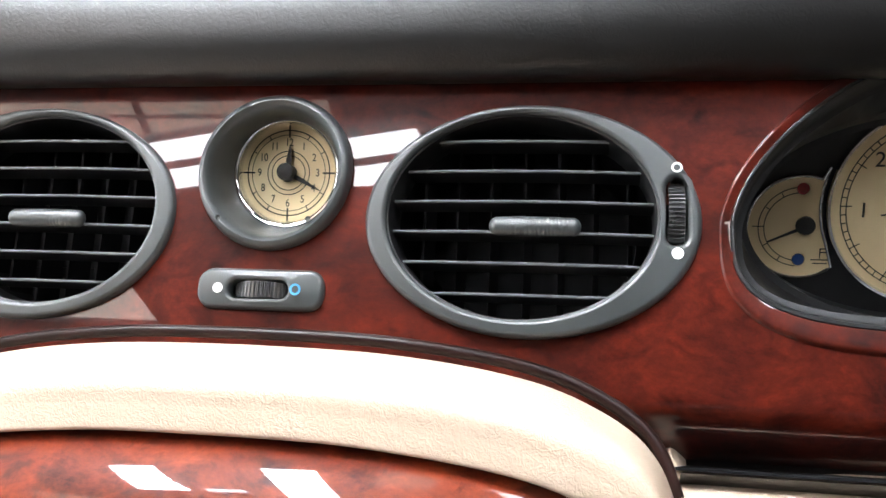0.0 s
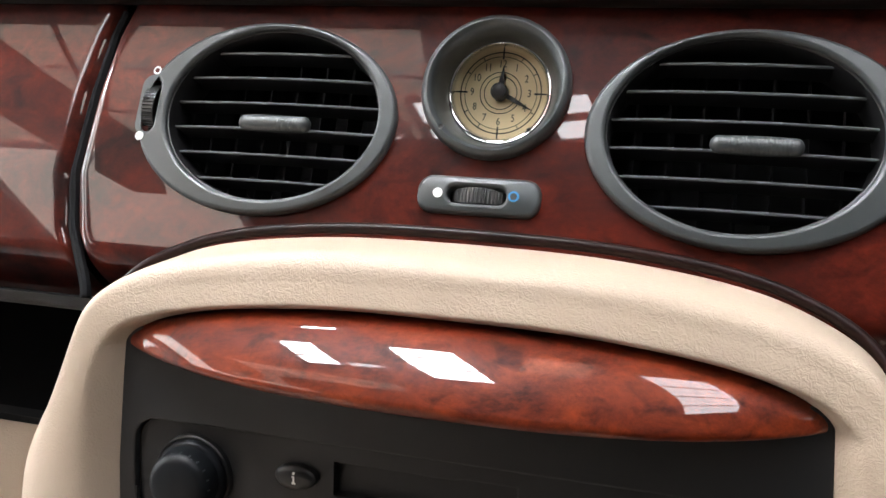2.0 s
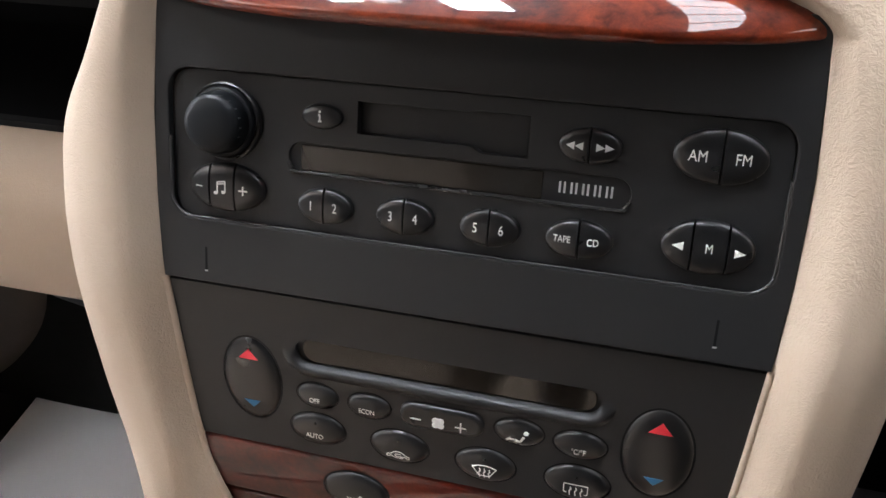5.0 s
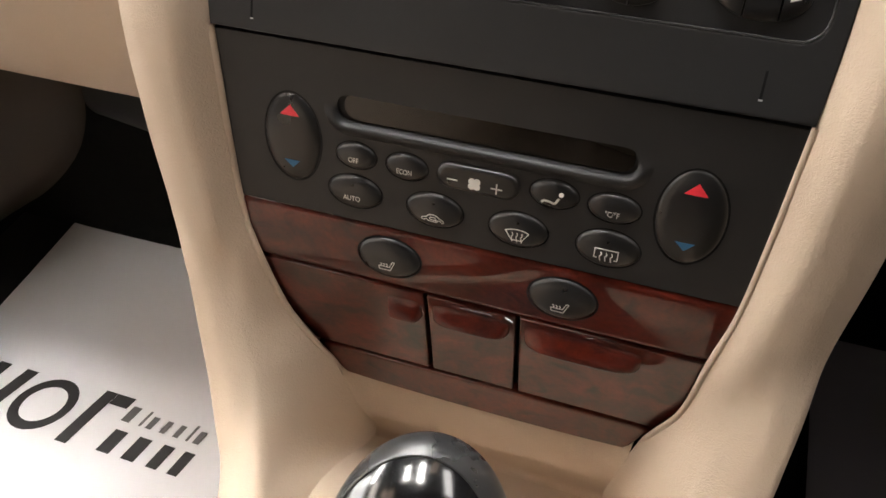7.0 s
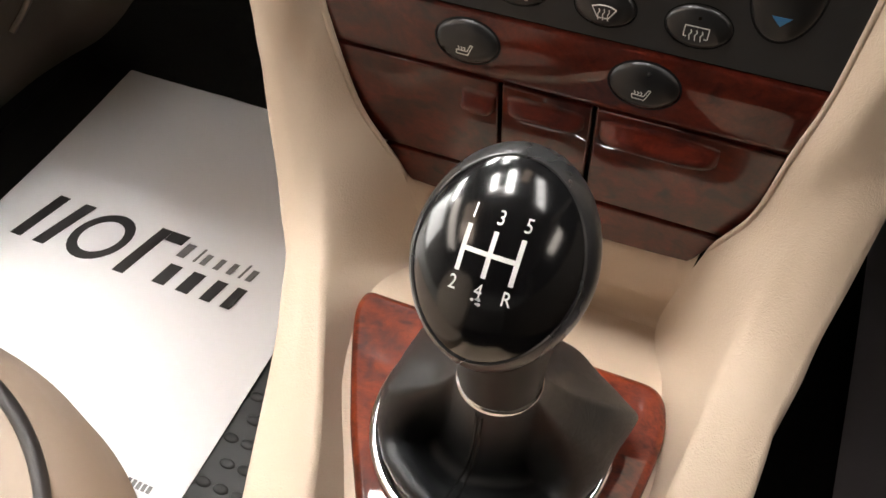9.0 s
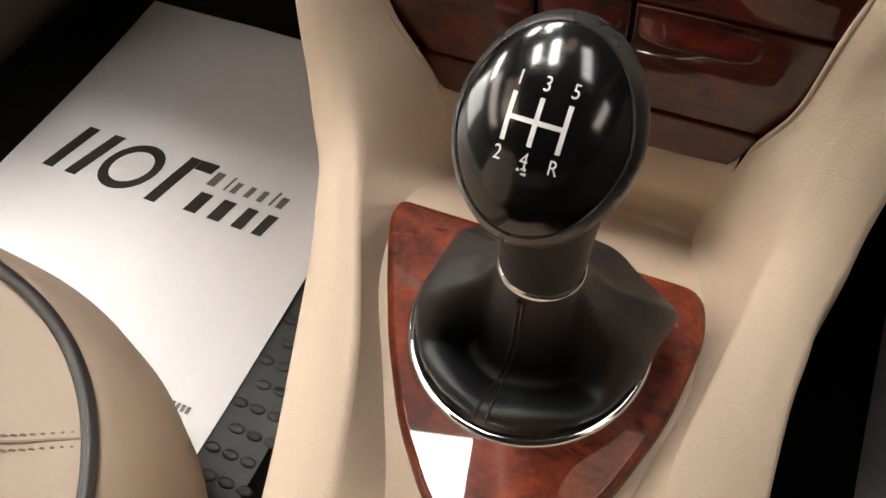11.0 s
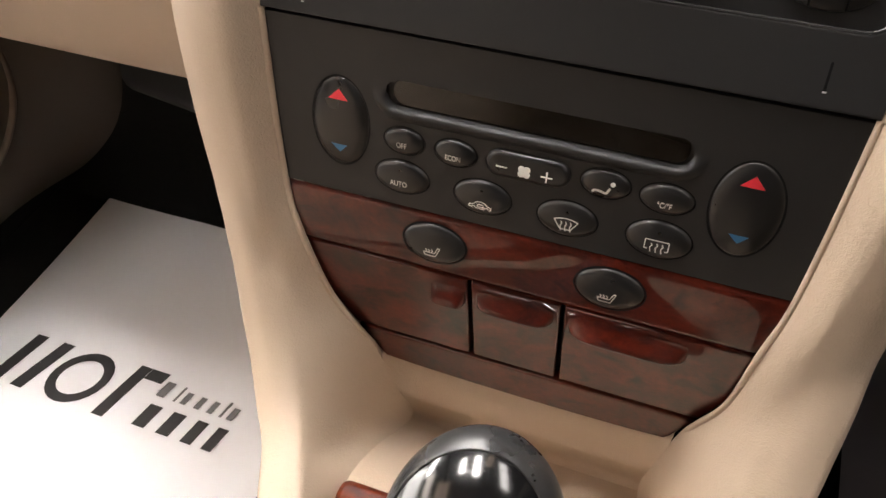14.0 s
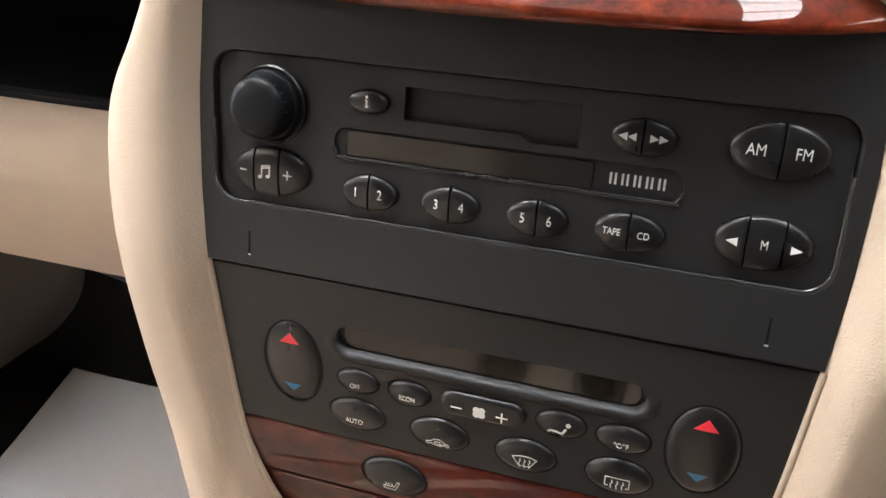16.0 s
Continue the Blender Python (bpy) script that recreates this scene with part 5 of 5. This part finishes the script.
# ---------------------------------------------------------------- gaiter
gaiter = thing("gear_gaiter", (0.0215, -0.131, PLATE_Z), "black leather gear lever gaiter with folds and stitched seam", "gaiter")
TOPC = Vector((0.0335, -0.1620, 0.3620))
BASEC = Vector((0.0215, -0.131, PLATE_Z + 0.004))
FULL = [(49.5, 0), (51, 5), (52, 13), (51.5, 23), (47.5, 34), (40, 46), (31, 58), (24, 69), (18.5, 82), (15.2, 93), (14.5, 98.5)]
HOLLOW = [(48.5, 0), (50.6, 4), (51.0, 9), (48.6, 13.5), (44.0, 14.5), (39.5, 11.0), (35.5, 4.5), (30.0, 0.5), (22.5, 12), (17.0, 55), (14.5, 98.5)]
full = spline([(a, b, 0) for a, b in FULL], 5)
hollow = spline([(a, b, 0) for a, b in HOLLOW], 5)


def dip(t):
    """How far the leather sinks in at an angle: a bay towards the driver's hand."""
    d = abs((t - radians(272) + math.pi) % (2 * math.pi) - math.pi)
    q = max(0.0, min(1.0, (radians(82) - d) / radians(30)))
    return q * q * (3 - 2 * q)


FOLDS = [(22, 1.27), (66, 0.94), (100, 1.0), (148, 1.1), (190, 0.95), (222, 1.03), (312, 1.03), (348, 0.98)]


def facet(t):
    """Taut leather between pulled-out folds: straight chords, softly rounded where they meet."""
    def chord(q):
        deg = math.degrees(q) % 360
        for (a0, r0), (a1, r1) in zip(FOLDS, FOLDS[1:] + [(FOLDS[0][0] + 360, FOLDS[0][1])]):
            d = deg if deg >= a0 else deg + 360
            if a0 <= d <= a1:
                p, q2 = Vector((r0 * math.cos(radians(a0)), r0 * math.sin(radians(a0)))), Vector((r1 * math.cos(radians(a1)), r1 * math.sin(radians(a1))))
                w = Vector((math.cos(radians(d)), math.sin(radians(d))))
                e = q2 - p
                return abs((p.x * e.y - p.y * e.x) / (w.x * e.y - w.y * e.x))
        return 1.0
    return sum(chord(t + k * 0.025) for k in (-1, 0, 1)) / 3 - 1.0


rows = []
for k, (f0, h0) in enumerate(zip(full, hollow)):
    s = k / (len(full) - 1)
    mid = math.sin(math.pi * s)
    row = []
    for i in range(240):
        t = 2 * math.pi * i / 240
        bay = dip(t)
        q = f0.lerp(h0, bay)
        pull = facet(t) * 0.85 * math.sin(math.pi * s) ** 0.7 * min(1.0, s / 0.3) ** 1.2 * (1 - 0.9 * bay)
        pull += (0.006 * math.sin(9 * t + 11 * s) + 0.004 * math.sin(17 * t - 8 * s)) * mid
        r = q.x * (0.985 if 0 < k < len(full) - 6 else 1.0) * (1 + pull) / 1000
        c = BASEC.lerp(TOPC, min(1.0, q.y / 98.5))
        row.append(Vector((c.x + r * math.cos(t), c.y + r * math.sin(t), BASEC.z + (TOPC.z - BASEC.z) * q.y / 98.5 + 0.0015 * mid * math.sin(6 * t + 5 * s))))
    rows.append(row)
mesh("leather", *grid(rows, close=True), HIDE, gaiter, smooth=80)
for i in (175, 179):
    mesh("seam", *tube([rows[k][i] + (rows[k][i] - BASEC.lerp(TOPC, k / (len(rows) - 1))).normalized() * 0.0004 for k in range(2, len(rows) - 1)], 0.0008, 6), BLACKTHREAD, gaiter)

# ---------------------------------------------------------------- gear knob
lever = thing("gear_lever", (0.033, -0.16, 0.35), "black gear knob with glossy face and white shift pattern", "gear lever")
KN = Free((0.0318, -0.1708, 0.435), (1, 0.02, -0.045), (0, 0.72, 0.69))


def knob_point(th, ph, grow=1.0):
    """An egg: broad above, narrower below, flattened towards the face."""
    sx, su, sn = math.sin(ph) * math.cos(th), math.sin(ph) * math.sin(th), math.cos(ph)
    w = 1 - 0.085 * max(0.0, -su) ** 1.5 - 0.03 * max(0, su)
    n = sn * (20.5 if sn > 0 else 24.0)
    return KN.p(0.6 + 26.8 * w * sx * grow, -2.0 + 33.0 * su * grow - (5.0 * max(0, -sn) ** 2), -20.5 + n * grow)


def knob_cap(a0, a1, grow, m=26, seg=72):
    return grid([[knob_point(2 * math.pi * i / seg, a0 + (a1 - a0) * k / m, grow) for i in range(seg)] for k in range(m + 1)], close=True)


mesh("knob_body", *knob_cap(radians(58), radians(179.5), 1.0), RUBBERY, lever, "satin black knob body", smooth=60)
mesh("knob_face", *knob_cap(radians(0.5), radians(60), 1.004), GLOSS, lever, "glossy black knob face", smooth=60)
mesh("face_ring", *tube([knob_point(2 * math.pi * i / 72, radians(60), 1.006) for i in range(73)], 0.0005, 6), RUBBERY, lever)
top, bot = Vector((0.0335, -0.1600, 0.402)), Vector((0.0340, -0.1628, 0.3615))
ax = (bot - top).normalized()
COL = Free(top, (1, 0, -ax.x / ax.z), (0, 1, -ax.y / ax.z))
L = (bot - top).length * 1000
mesh("collar", *turned(COL, 0, 0, [(19.5, 4), (17.2, -8), (15.2, -22), (14.2, -36), (13.8, -L + 2)], 48), COLLAR, lever, "satin black collar")
mesh("collar_ring", *turned(COL, 0, 0, [(13.9, -L + 2.4), (14.5, -L + 1.6), (14.5, -L + 0.2), (13.6, -L)], 48), CHROME, lever, "thin chrome ring")


def face_n(x, u):
    """Height of the knob's face at a place of the pattern."""
    r = min(0.98, math.hypot((x - 0.6) / (26.8 * (1 - 0.085 * max(0.0, -(u + 2) / 33) ** 1.5)), (u + 2.0) / 33.0))
    return -20.5 + 20.5 * 1.004 * math.sqrt(1 - r * r) + 0.12


def on_face(lines, w):
    pieces = []
    for (x0, u0), (x1, u1) in lines:
        m = 6
        pts = [(x0 + (x1 - x0) * k / m, u0 + (u1 - u0) * k / m) for k in range(m + 1)]
        d = Vector((x1 - x0, u1 - u0)).normalized()
        s = Vector((-d.y, d.x)) * w / 2
        pieces.append(grid([[KN.p(x + k * s.x, u + k * s.y, face_n(x + k * s.x, u + k * s.y)) for k in (-1, 0, 1)] for x, u in pts]))
    return join(*pieces)


mesh("shift_pattern", *on_face([((-7.4, 6.3), (-7.4, -6.3)), ((0, 6.3), (0, -6.3)), ((7.4, 6.3), (7.4, -6.3)), ((-7.4, 0), (7.4, 0))], 1.3), WHITE, lever, "white shift pattern lines", smooth=0)
for s, x, u in (("1", -7.2, 9.8), ("3", 0.1, 9.8), ("5", 7.4, 9.8), ("2", -7.6, -9.8), ("4", -0.2, -10.0), ("R", 7.3, -10.0)):
    ob = text(KN, s, 0, 0, 0, 5.6, WHITE, lever, "numeral", wide=0.8)
    inv = KN.matrix(0, 0, 0).inverted()
    for v in ob.data.vertices:
        q = inv @ v.co
        px, pu = q.x * 1000 + x, q.y * 1000 + u
        v.co = KN.p(px, pu, face_n(px, pu) + (0.1 if q.z > 0 else -0.1))

random.seed(9)
worn = []
for k in range(9):
    cx, cu, r = -0.2 + random.uniform(-1.3, 1.3), -11.6 + random.uniform(-1.9, 1.6), random.uniform(0.25, 0.62)
    worn.append(grid([[KN.p(x, u, face_n(x, u) + 0.03) for x, u in ellipse(cx, cu, r * f, r * f * 0.8, 9)] for f in (0.02, 1.0)], close=True))
mesh("worn_patch", *join(*worn), SILVER, lever, "scuffed spot in the print", smooth=0)

# ---------------------------------------------------------------- passenger side
glove = thing("glovebox", (-0.4, 0.09, 0.40), "closed cream vinyl glovebox lid below a dark open shelf", "glovebox")
prof = spline([(0, 0.1005, 0.440), (0, 0.1005, 0.4605), (0, 0.0985, 0.463), (0, 0.090, 0.4585), (0, 0.081, 0.449), (0, 0.0755, 0.434), (0, 0.0745, 0.415), (0, 0.079, 0.38), (0, 0.089, 0.352), (0, 0.100, 0.3365), (0, 0.115, 0.3305), (0, 0.20, 0.3305)], 6)
mesh("lid", *grid([[Vector((x, p.y, p.z)) for p in prof] for x in np.linspace(-0.69, -0.155, 30)]), CREAM, glove, smooth=60)
mesh("top_edge", *box(-0.69, -0.155, 0.1025, 0.108, 0.44, 0.4655), COWL, glove, "grey upper edge strip", smooth=0)
shelf = thing("parcel_shelf", (-0.4, 0.2, 0.5), "dark open parcel shelf under the passenger fascia", "shelf")
mesh("floor", *box(-0.69, -0.165, 0.110, 0.238, 0.440, 0.455), DARK, shelf, smooth=0)
mesh("liner", *join(box(-0.69, -0.165, 0.24, 0.26, 0.44, 0.60), box(-0.69, -0.165, 0.13, 0.26, 0.595, 0.60)), DARK, shelf, smooth=0)
lipp = spline([(0, 0.075, 0.566), (0, 0.079, 0.557), (0, 0.09, 0.552), (0, 0.13, 0.553)], 5)
mesh("lip", *grid([[Vector((x, p.y, p.z)) for p in lipp] for x in np.linspace(-0.69, -0.14, 12)]), DASH, shelf, smooth=60)
mesh("lip_far", *grid([[Vector((x, p.y, p.z)) for p in lipp] for x in np.linspace(0.14, 0.69, 12)]), DASH, shelf, smooth=60)
side = thing("side_panel", B.p(190, 60, -10), "cream grained vinyl lower dashboard panel beside the console", "trim panel")
rows = []
for u, lift in [(107.6, -22.0), (107.9, -12.0), (107.0, -3.0), (104.5, -0.6)] + [(q, 0.0) for q in np.linspace(101, 2, 23)]:
    x0 = float(np.interp(u, [0, 25, 60, 99, 110], [158, 159, 156, 141, 137])) - 4.0
    n0 = float(np.interp(u, [0, 25, 60, 78, 99, 110], [0.5, 0.0, -2.0, -7.0, -17.0, -20.0])) + lift
    rows.append([B.p(x0 + d, u, n0 + q) for d, q in ((0, -3), (4, 0), (10, 0.8), (20, 0.6), (40, -1.5), (80, -8), (140, -20), (220, -40))])
mesh("skin", *grid(rows), CREAM, side, smooth=60)
under = thing("knee_panel", (0.42, 0.1, 0.45), "dark lower dashboard panel below the steering column", "trim panel")
mesh("panel", *grid([[Vector((x, 0.12 + 0.03 * math.sin(3 * t), 0.56 - 0.22 * t)) for t in np.linspace(0, 1, 12)] for x in np.linspace(0.165, 0.69, 20)]), FACE, under, smooth=60)

duct = thing("heater_duct", (-0.3, 0.2, 0.22), "black rounded heater duct beside the footwell", "duct")
rows = []
for i in range(25):
    t = i / 24
    c = Vector((-0.165 - 0.25 * t, 0.20 + 0.05 * t, 0.255 - 0.03 * t))
    r = 0.055 - 0.012 * t
    rows.append([c + Vector((0.01 * math.cos(a), r * math.cos(a), r * 0.8 * math.sin(a))) for a in [2 * math.pi * k / 24 for k in range(24)]])
v, f = grid(rows, close=True)
f.append(tuple(24 * 24 + k for k in range(24)))
mesh("duct_body", v, f, RUBBER, duct, smooth=60)
mesh("footwell_liner", *grid([[Vector((x, 0.29 + 0.05 * math.sin(4 * z + x * 3), z)) for z in np.linspace(0.0, 0.36, 10)] for x in np.linspace(-0.69, -0.16, 20)]), CARPET, duct, smooth=60)

kick = thing("kick_panel", (-0.6, 0.15, 0.15), "tan moulded kick panel of the passenger door side", "trim panel")
rows = []
for i in range(24):
    y = -0.05 + 0.36 * i / 23
    rows.append([Vector((-0.69 + (0.13 + 0.06 * math.sin(2.2 * (y + 0.1)) + 0.04 * max(0.0, min(1.0, (y - 0.17) / 0.08)) ** 1.5) * math.sin(math.pi * (0.08 + 0.84 * t)) ** 0.7, y, 0.02 + 0.34 * t)) for t in np.linspace(0, 1, 20)])
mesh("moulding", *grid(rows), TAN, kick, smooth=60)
mesh("pocket_rim", *tube(spline([(-0.538, 0.188, 0.262), (-0.531, 0.184, 0.233), (-0.528, 0.178, 0.214), (-0.527, 0.169, 0.196), (-0.528, 0.156, 0.179), (-0.532, 0.141, 0.163), (-0.538, 0.12, 0.148)], 6), 0.0035, 10), TRIM_RIM, kick, "paler moulded rim")

# ---------------------------------------------------------------- floor coverings
def sheet(x0, x1, y0, y1, z, curl, m=24):
    """A thin paper sheet with a faint waviness."""
    def h(x, y):
        return z + curl * (0.5 + 0.5 * math.sin(9 * x + 4 * y)) * 0.5 + 0.002 * math.sin(17 * y - 5 * x)
    top = [[Vector((x0 + (x1 - x0) * i / m, y0 + (y1 - y0) * j / m, 0)) for j in range(m + 1)] for i in range(m + 1)]
    up = [[Vector((p.x, p.y, h(p.x, p.y))) for p in r] for r in top]
    dn = [[p - Vector((0, 0, 0.0004)) for p in r] for r in up]
    return join(grid(up), grid(dn), grid([up[0], dn[0]]), grid([up[-1], dn[-1]]), grid([[r[0] for r in up], [r[0] for r in dn]]), grid([[r[-1] for r in up], [r[-1] for r in dn]])), h


mat_l = thing("rubber_mat", (-0.4, 0.0, 0.002), "black rubber floor mat with raised oval studs", "floor mat", "rubber floor mats")
mesh("base", *box(-0.62, -0.165, -0.34, 0.25, 0.0005, 0.006), RUBBER, mat_l, smooth=0)
random.seed(4)
stud = None
for i in range(3):
    for j in range(17):
        x, y = -0.2045 + 0.0155 * i + (0.009 if j % 2 else 0), -0.33 + 0.0195 * j
        loc = Vector((x, y, 0.006))
        if stud is None:
            F0 = Panel(0, 0, 90)
            ob = mesh("stud", *turned(F0, 0, 0, [(6.6, 0), (5.6, 1.0), (4.2, 1.5), (0.01, 1.6)], 18, 1.0, 0.62), RUBBER, mat_l)
            stud = ob.data
        else:
            ob = new("stud", stud)
            ob.parent = mat_l
            ob.matrix_parent_inverse = Matrix.Translation(-mat_l.location)
        ob.location = loc
mat_r = thing("rubber_mat", (0.42, 0.1, 0.002), "black rubber floor mat, coloured darker for the driver's footwell shade", "floor mat", "rubber floor mats")
# carpet's darker colour puts the footwell's shade into this rubber mat
mesh("base", *box(0.18, 0.62, -0.30, 0.45, 0.0005, 0.006), CARPET, mat_r, smooth=0)

(pv, pf), hgt = sheet(-0.547, -0.2115, -0.235, 0.243, 0.0092, 0.004)
paper = thing("paper_floor_mat", (-0.38, 0.0, 0.01), "white printed paper floor mat lying on the rubber mat", "paper mat", "paper floor mats")
mesh("sheet", pv, pf, PAPER, paper, smooth=60)
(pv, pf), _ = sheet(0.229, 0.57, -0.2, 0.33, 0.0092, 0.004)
# grey tone paints the footwell's shade onto white paper
mat_d = thing("paper_floor_mat", (0.4, 0.05, 0.01), "white paper mat, coloured grey for the shade of the driver's footwell", "floor mat")
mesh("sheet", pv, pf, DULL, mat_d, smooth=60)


def printed(name, quads, mat, label=""):
    """Flat print that follows the sheet."""
    pieces = []
    for q in quads:
        (ax, ay), (bx, by), (cx, cy), (dx, dy) = q
        m = 5
        rows = []
        for i in range(m + 1):
            s = i / m
            l, r = Vector((ax + (dx - ax) * s, ay + (dy - ay) * s)), Vector((bx + (cx - bx) * s, by + (cy - by) * s))
            rows.append([Vector((p.x, p.y, hgt(p.x, p.y) + 0.0005)) for p in [l.lerp(r, k / m) for k in range(m + 1)]])
        pieces.append(grid(rows))
    return mesh(name, *join(*pieces), mat, paper, label, smooth=0)


def slant(x0, x1, y0, y1, lean=0.22):
    d = (y1 - y0) * lean
    return [(x0, y0), (x1, y0), (x1 + d, y1), (x0 + d, y1)]


# the dealer's mark as plain slanted shapes
printed("logo_block", [slant(-0.508, -0.4955, 0.001, 0.058), slant(-0.482, -0.469, 0.001, 0.058, 0.30)], PRINT, "charcoal twin slanted bars")
ringq = []
for i in range(24):
    a0, a1 = radians(15 * i), radians(15 * (i + 1))
    f4 = []
    for a, r in ((a0, 1.0), (a1, 1.0), (a1, 0.68), (a0, 0.68)):
        u = 0.0295 + 0.0295 * r * math.sin(a)
        f4.append((-0.4245 + 0.028 * r * math.cos(a) + 0.2 * (u - 0.03), u))
    ringq.append(f4)
printed("logo_block", ringq, PRINT, "charcoal ring shape")
printed("logo_block", [slant(-0.391, -0.379, 0.001, 0.061), slant(-0.379 + 0.0108, -0.349, 0.049, 0.061)], PRINT, "charcoal slanted flag shape")
for x0, w in ((-0.347, 0.0085), (-0.329, 0.0025), (-0.322, 0.006), (-0.3075, 0.0055), (-0.294, 0.0055), (-0.281, 0.0025), (-0.274, 0.0065)):
    printed("logo_bar", [slant(x0, x0 + w, 0.037, 0.054 if w > 0.008 or w < 0.005 else 0.050, 0.2)], PRINT_SOFT, "grey slanted bar")
for x0, w in ((-0.350, 0.013), (-0.325, 0.013), (-0.300, 0.011), (-0.279, 0.010)):
    printed("logo_bar", [slant(x0, x0 + w, 0.004, 0.028, 0.2)], PRINT, "charcoal slanted bar")
for k in range(6):
    printed("small_print_bar", [slant(-0.262 + 0.0046 * k, -0.2588 + 0.0046 * k, -0.160, -0.154, 0)], PRINT_SOFT)
for k in range(3):
    printed("small_print_bar", [slant(-0.250 + 0.0046 * k, -0.2468 + 0.0046 * k, -0.172, -0.167, 0)], PRINT_SOFT)

# ---------------------------------------------------------------- passenger seat cushion
seat = thing("passenger_seat", (-0.37, -0.45, 0.0), "cream leather passenger seat with dark piping and stitching", "seat")


def seat_edge(t, k, z):
    """The cushion's outline, k: how far in from the rim (1 is the rim)."""
    p = 3.0
    c, s = math.cos(t), math.sin(t)
    return Vector((-0.375 + SEAT_A * k * math.copysign(abs(c) ** (2 / p), c), -0.48 + SEAT_B * k * math.copysign(abs(s) ** (2 / p), s), z))


SEAT_A, SEAT_B = 0.285, 0.330
rows = []
for k, z in ((0.93, 0.03), (0.985, 0.08), (1.0, 0.13), (0.995, 0.17), (0.97, 0.197), (0.94, 0.210), (0.925, 0.2125), (0.90, 0.2125), (0.85, 0.212), (0.75, 0.210), (0.6, 0.207), (0.3, 0.204), (0.01, 0.204)):
    rows.append([seat_edge(2 * math.pi * i / 120, k, z) for i in range(120)])
mesh("cushion", *grid(rows, close=True), CREAM_LEATHER, seat, smooth=70)
REST, REST_UP, REST_OUT = Vector((-0.385, -0.835, 0.48)), Vector((0, -0.28, 0.96)), Vector((0, 0.96, 0.28))


def rest_edge(t, k, n):
    """The backrest's outline, narrower towards the shoulders."""
    c, s = math.cos(t), math.sin(t)
    u = 0.31 * k * math.copysign(abs(s) ** 0.6, s)
    return REST + Vector((0.25 * k * (1 - 0.25 * u) * math.copysign(abs(c) ** 0.6, c), 0, 0)) + REST_UP * u + REST_OUT * n


rows = []
for k, n in ((0.01, -0.055), (0.8, -0.055), (0.95, -0.04), (1.0, 0.0), (0.985, 0.035), (0.94, 0.055), (0.9, 0.06), (0.82, 0.057), (0.6, 0.048), (0.3, 0.042), (0.01, 0.042)):
    rows.append([rest_edge(2 * math.pi * i / 80, k, n) for i in range(80)])
mesh("backrest", *grid(rows, close=True), CREAM_LEATHER, seat, smooth=70)
mesh("piping", *tube([seat_edge(2 * math.pi * i / 160, 0.925, 0.2145) for i in range(161)], 0.0042, 10), PIPING, seat, "dark leather piping")
mesh("seam", *tube([Vector((x, -0.2525 + 0.5 * (x + 0.186) * math.exp(-abs(x + 0.186) * 4), 0.2118)) for x in np.linspace(-0.5, -0.166, 40)], 0.0011, 6), THREAD, seat, "stitched seam")
for d in (0.0042, -0.0042):
    for k in range(72):
        x0 = -0.49 + 0.0045 * k
        y = -0.2525 + d + 0.5 * (x0 + 0.186) * math.exp(-abs(x0 + 0.186) * 4)
        mesh("stitch", *tube([Vector((x0, y, 0.2113)), Vector((x0 + 0.0016, y + 0.0005, 0.2123)), Vector((x0 + 0.0032, y + 0.001, 0.2113))], 0.0007, 6), THREAD, seat)
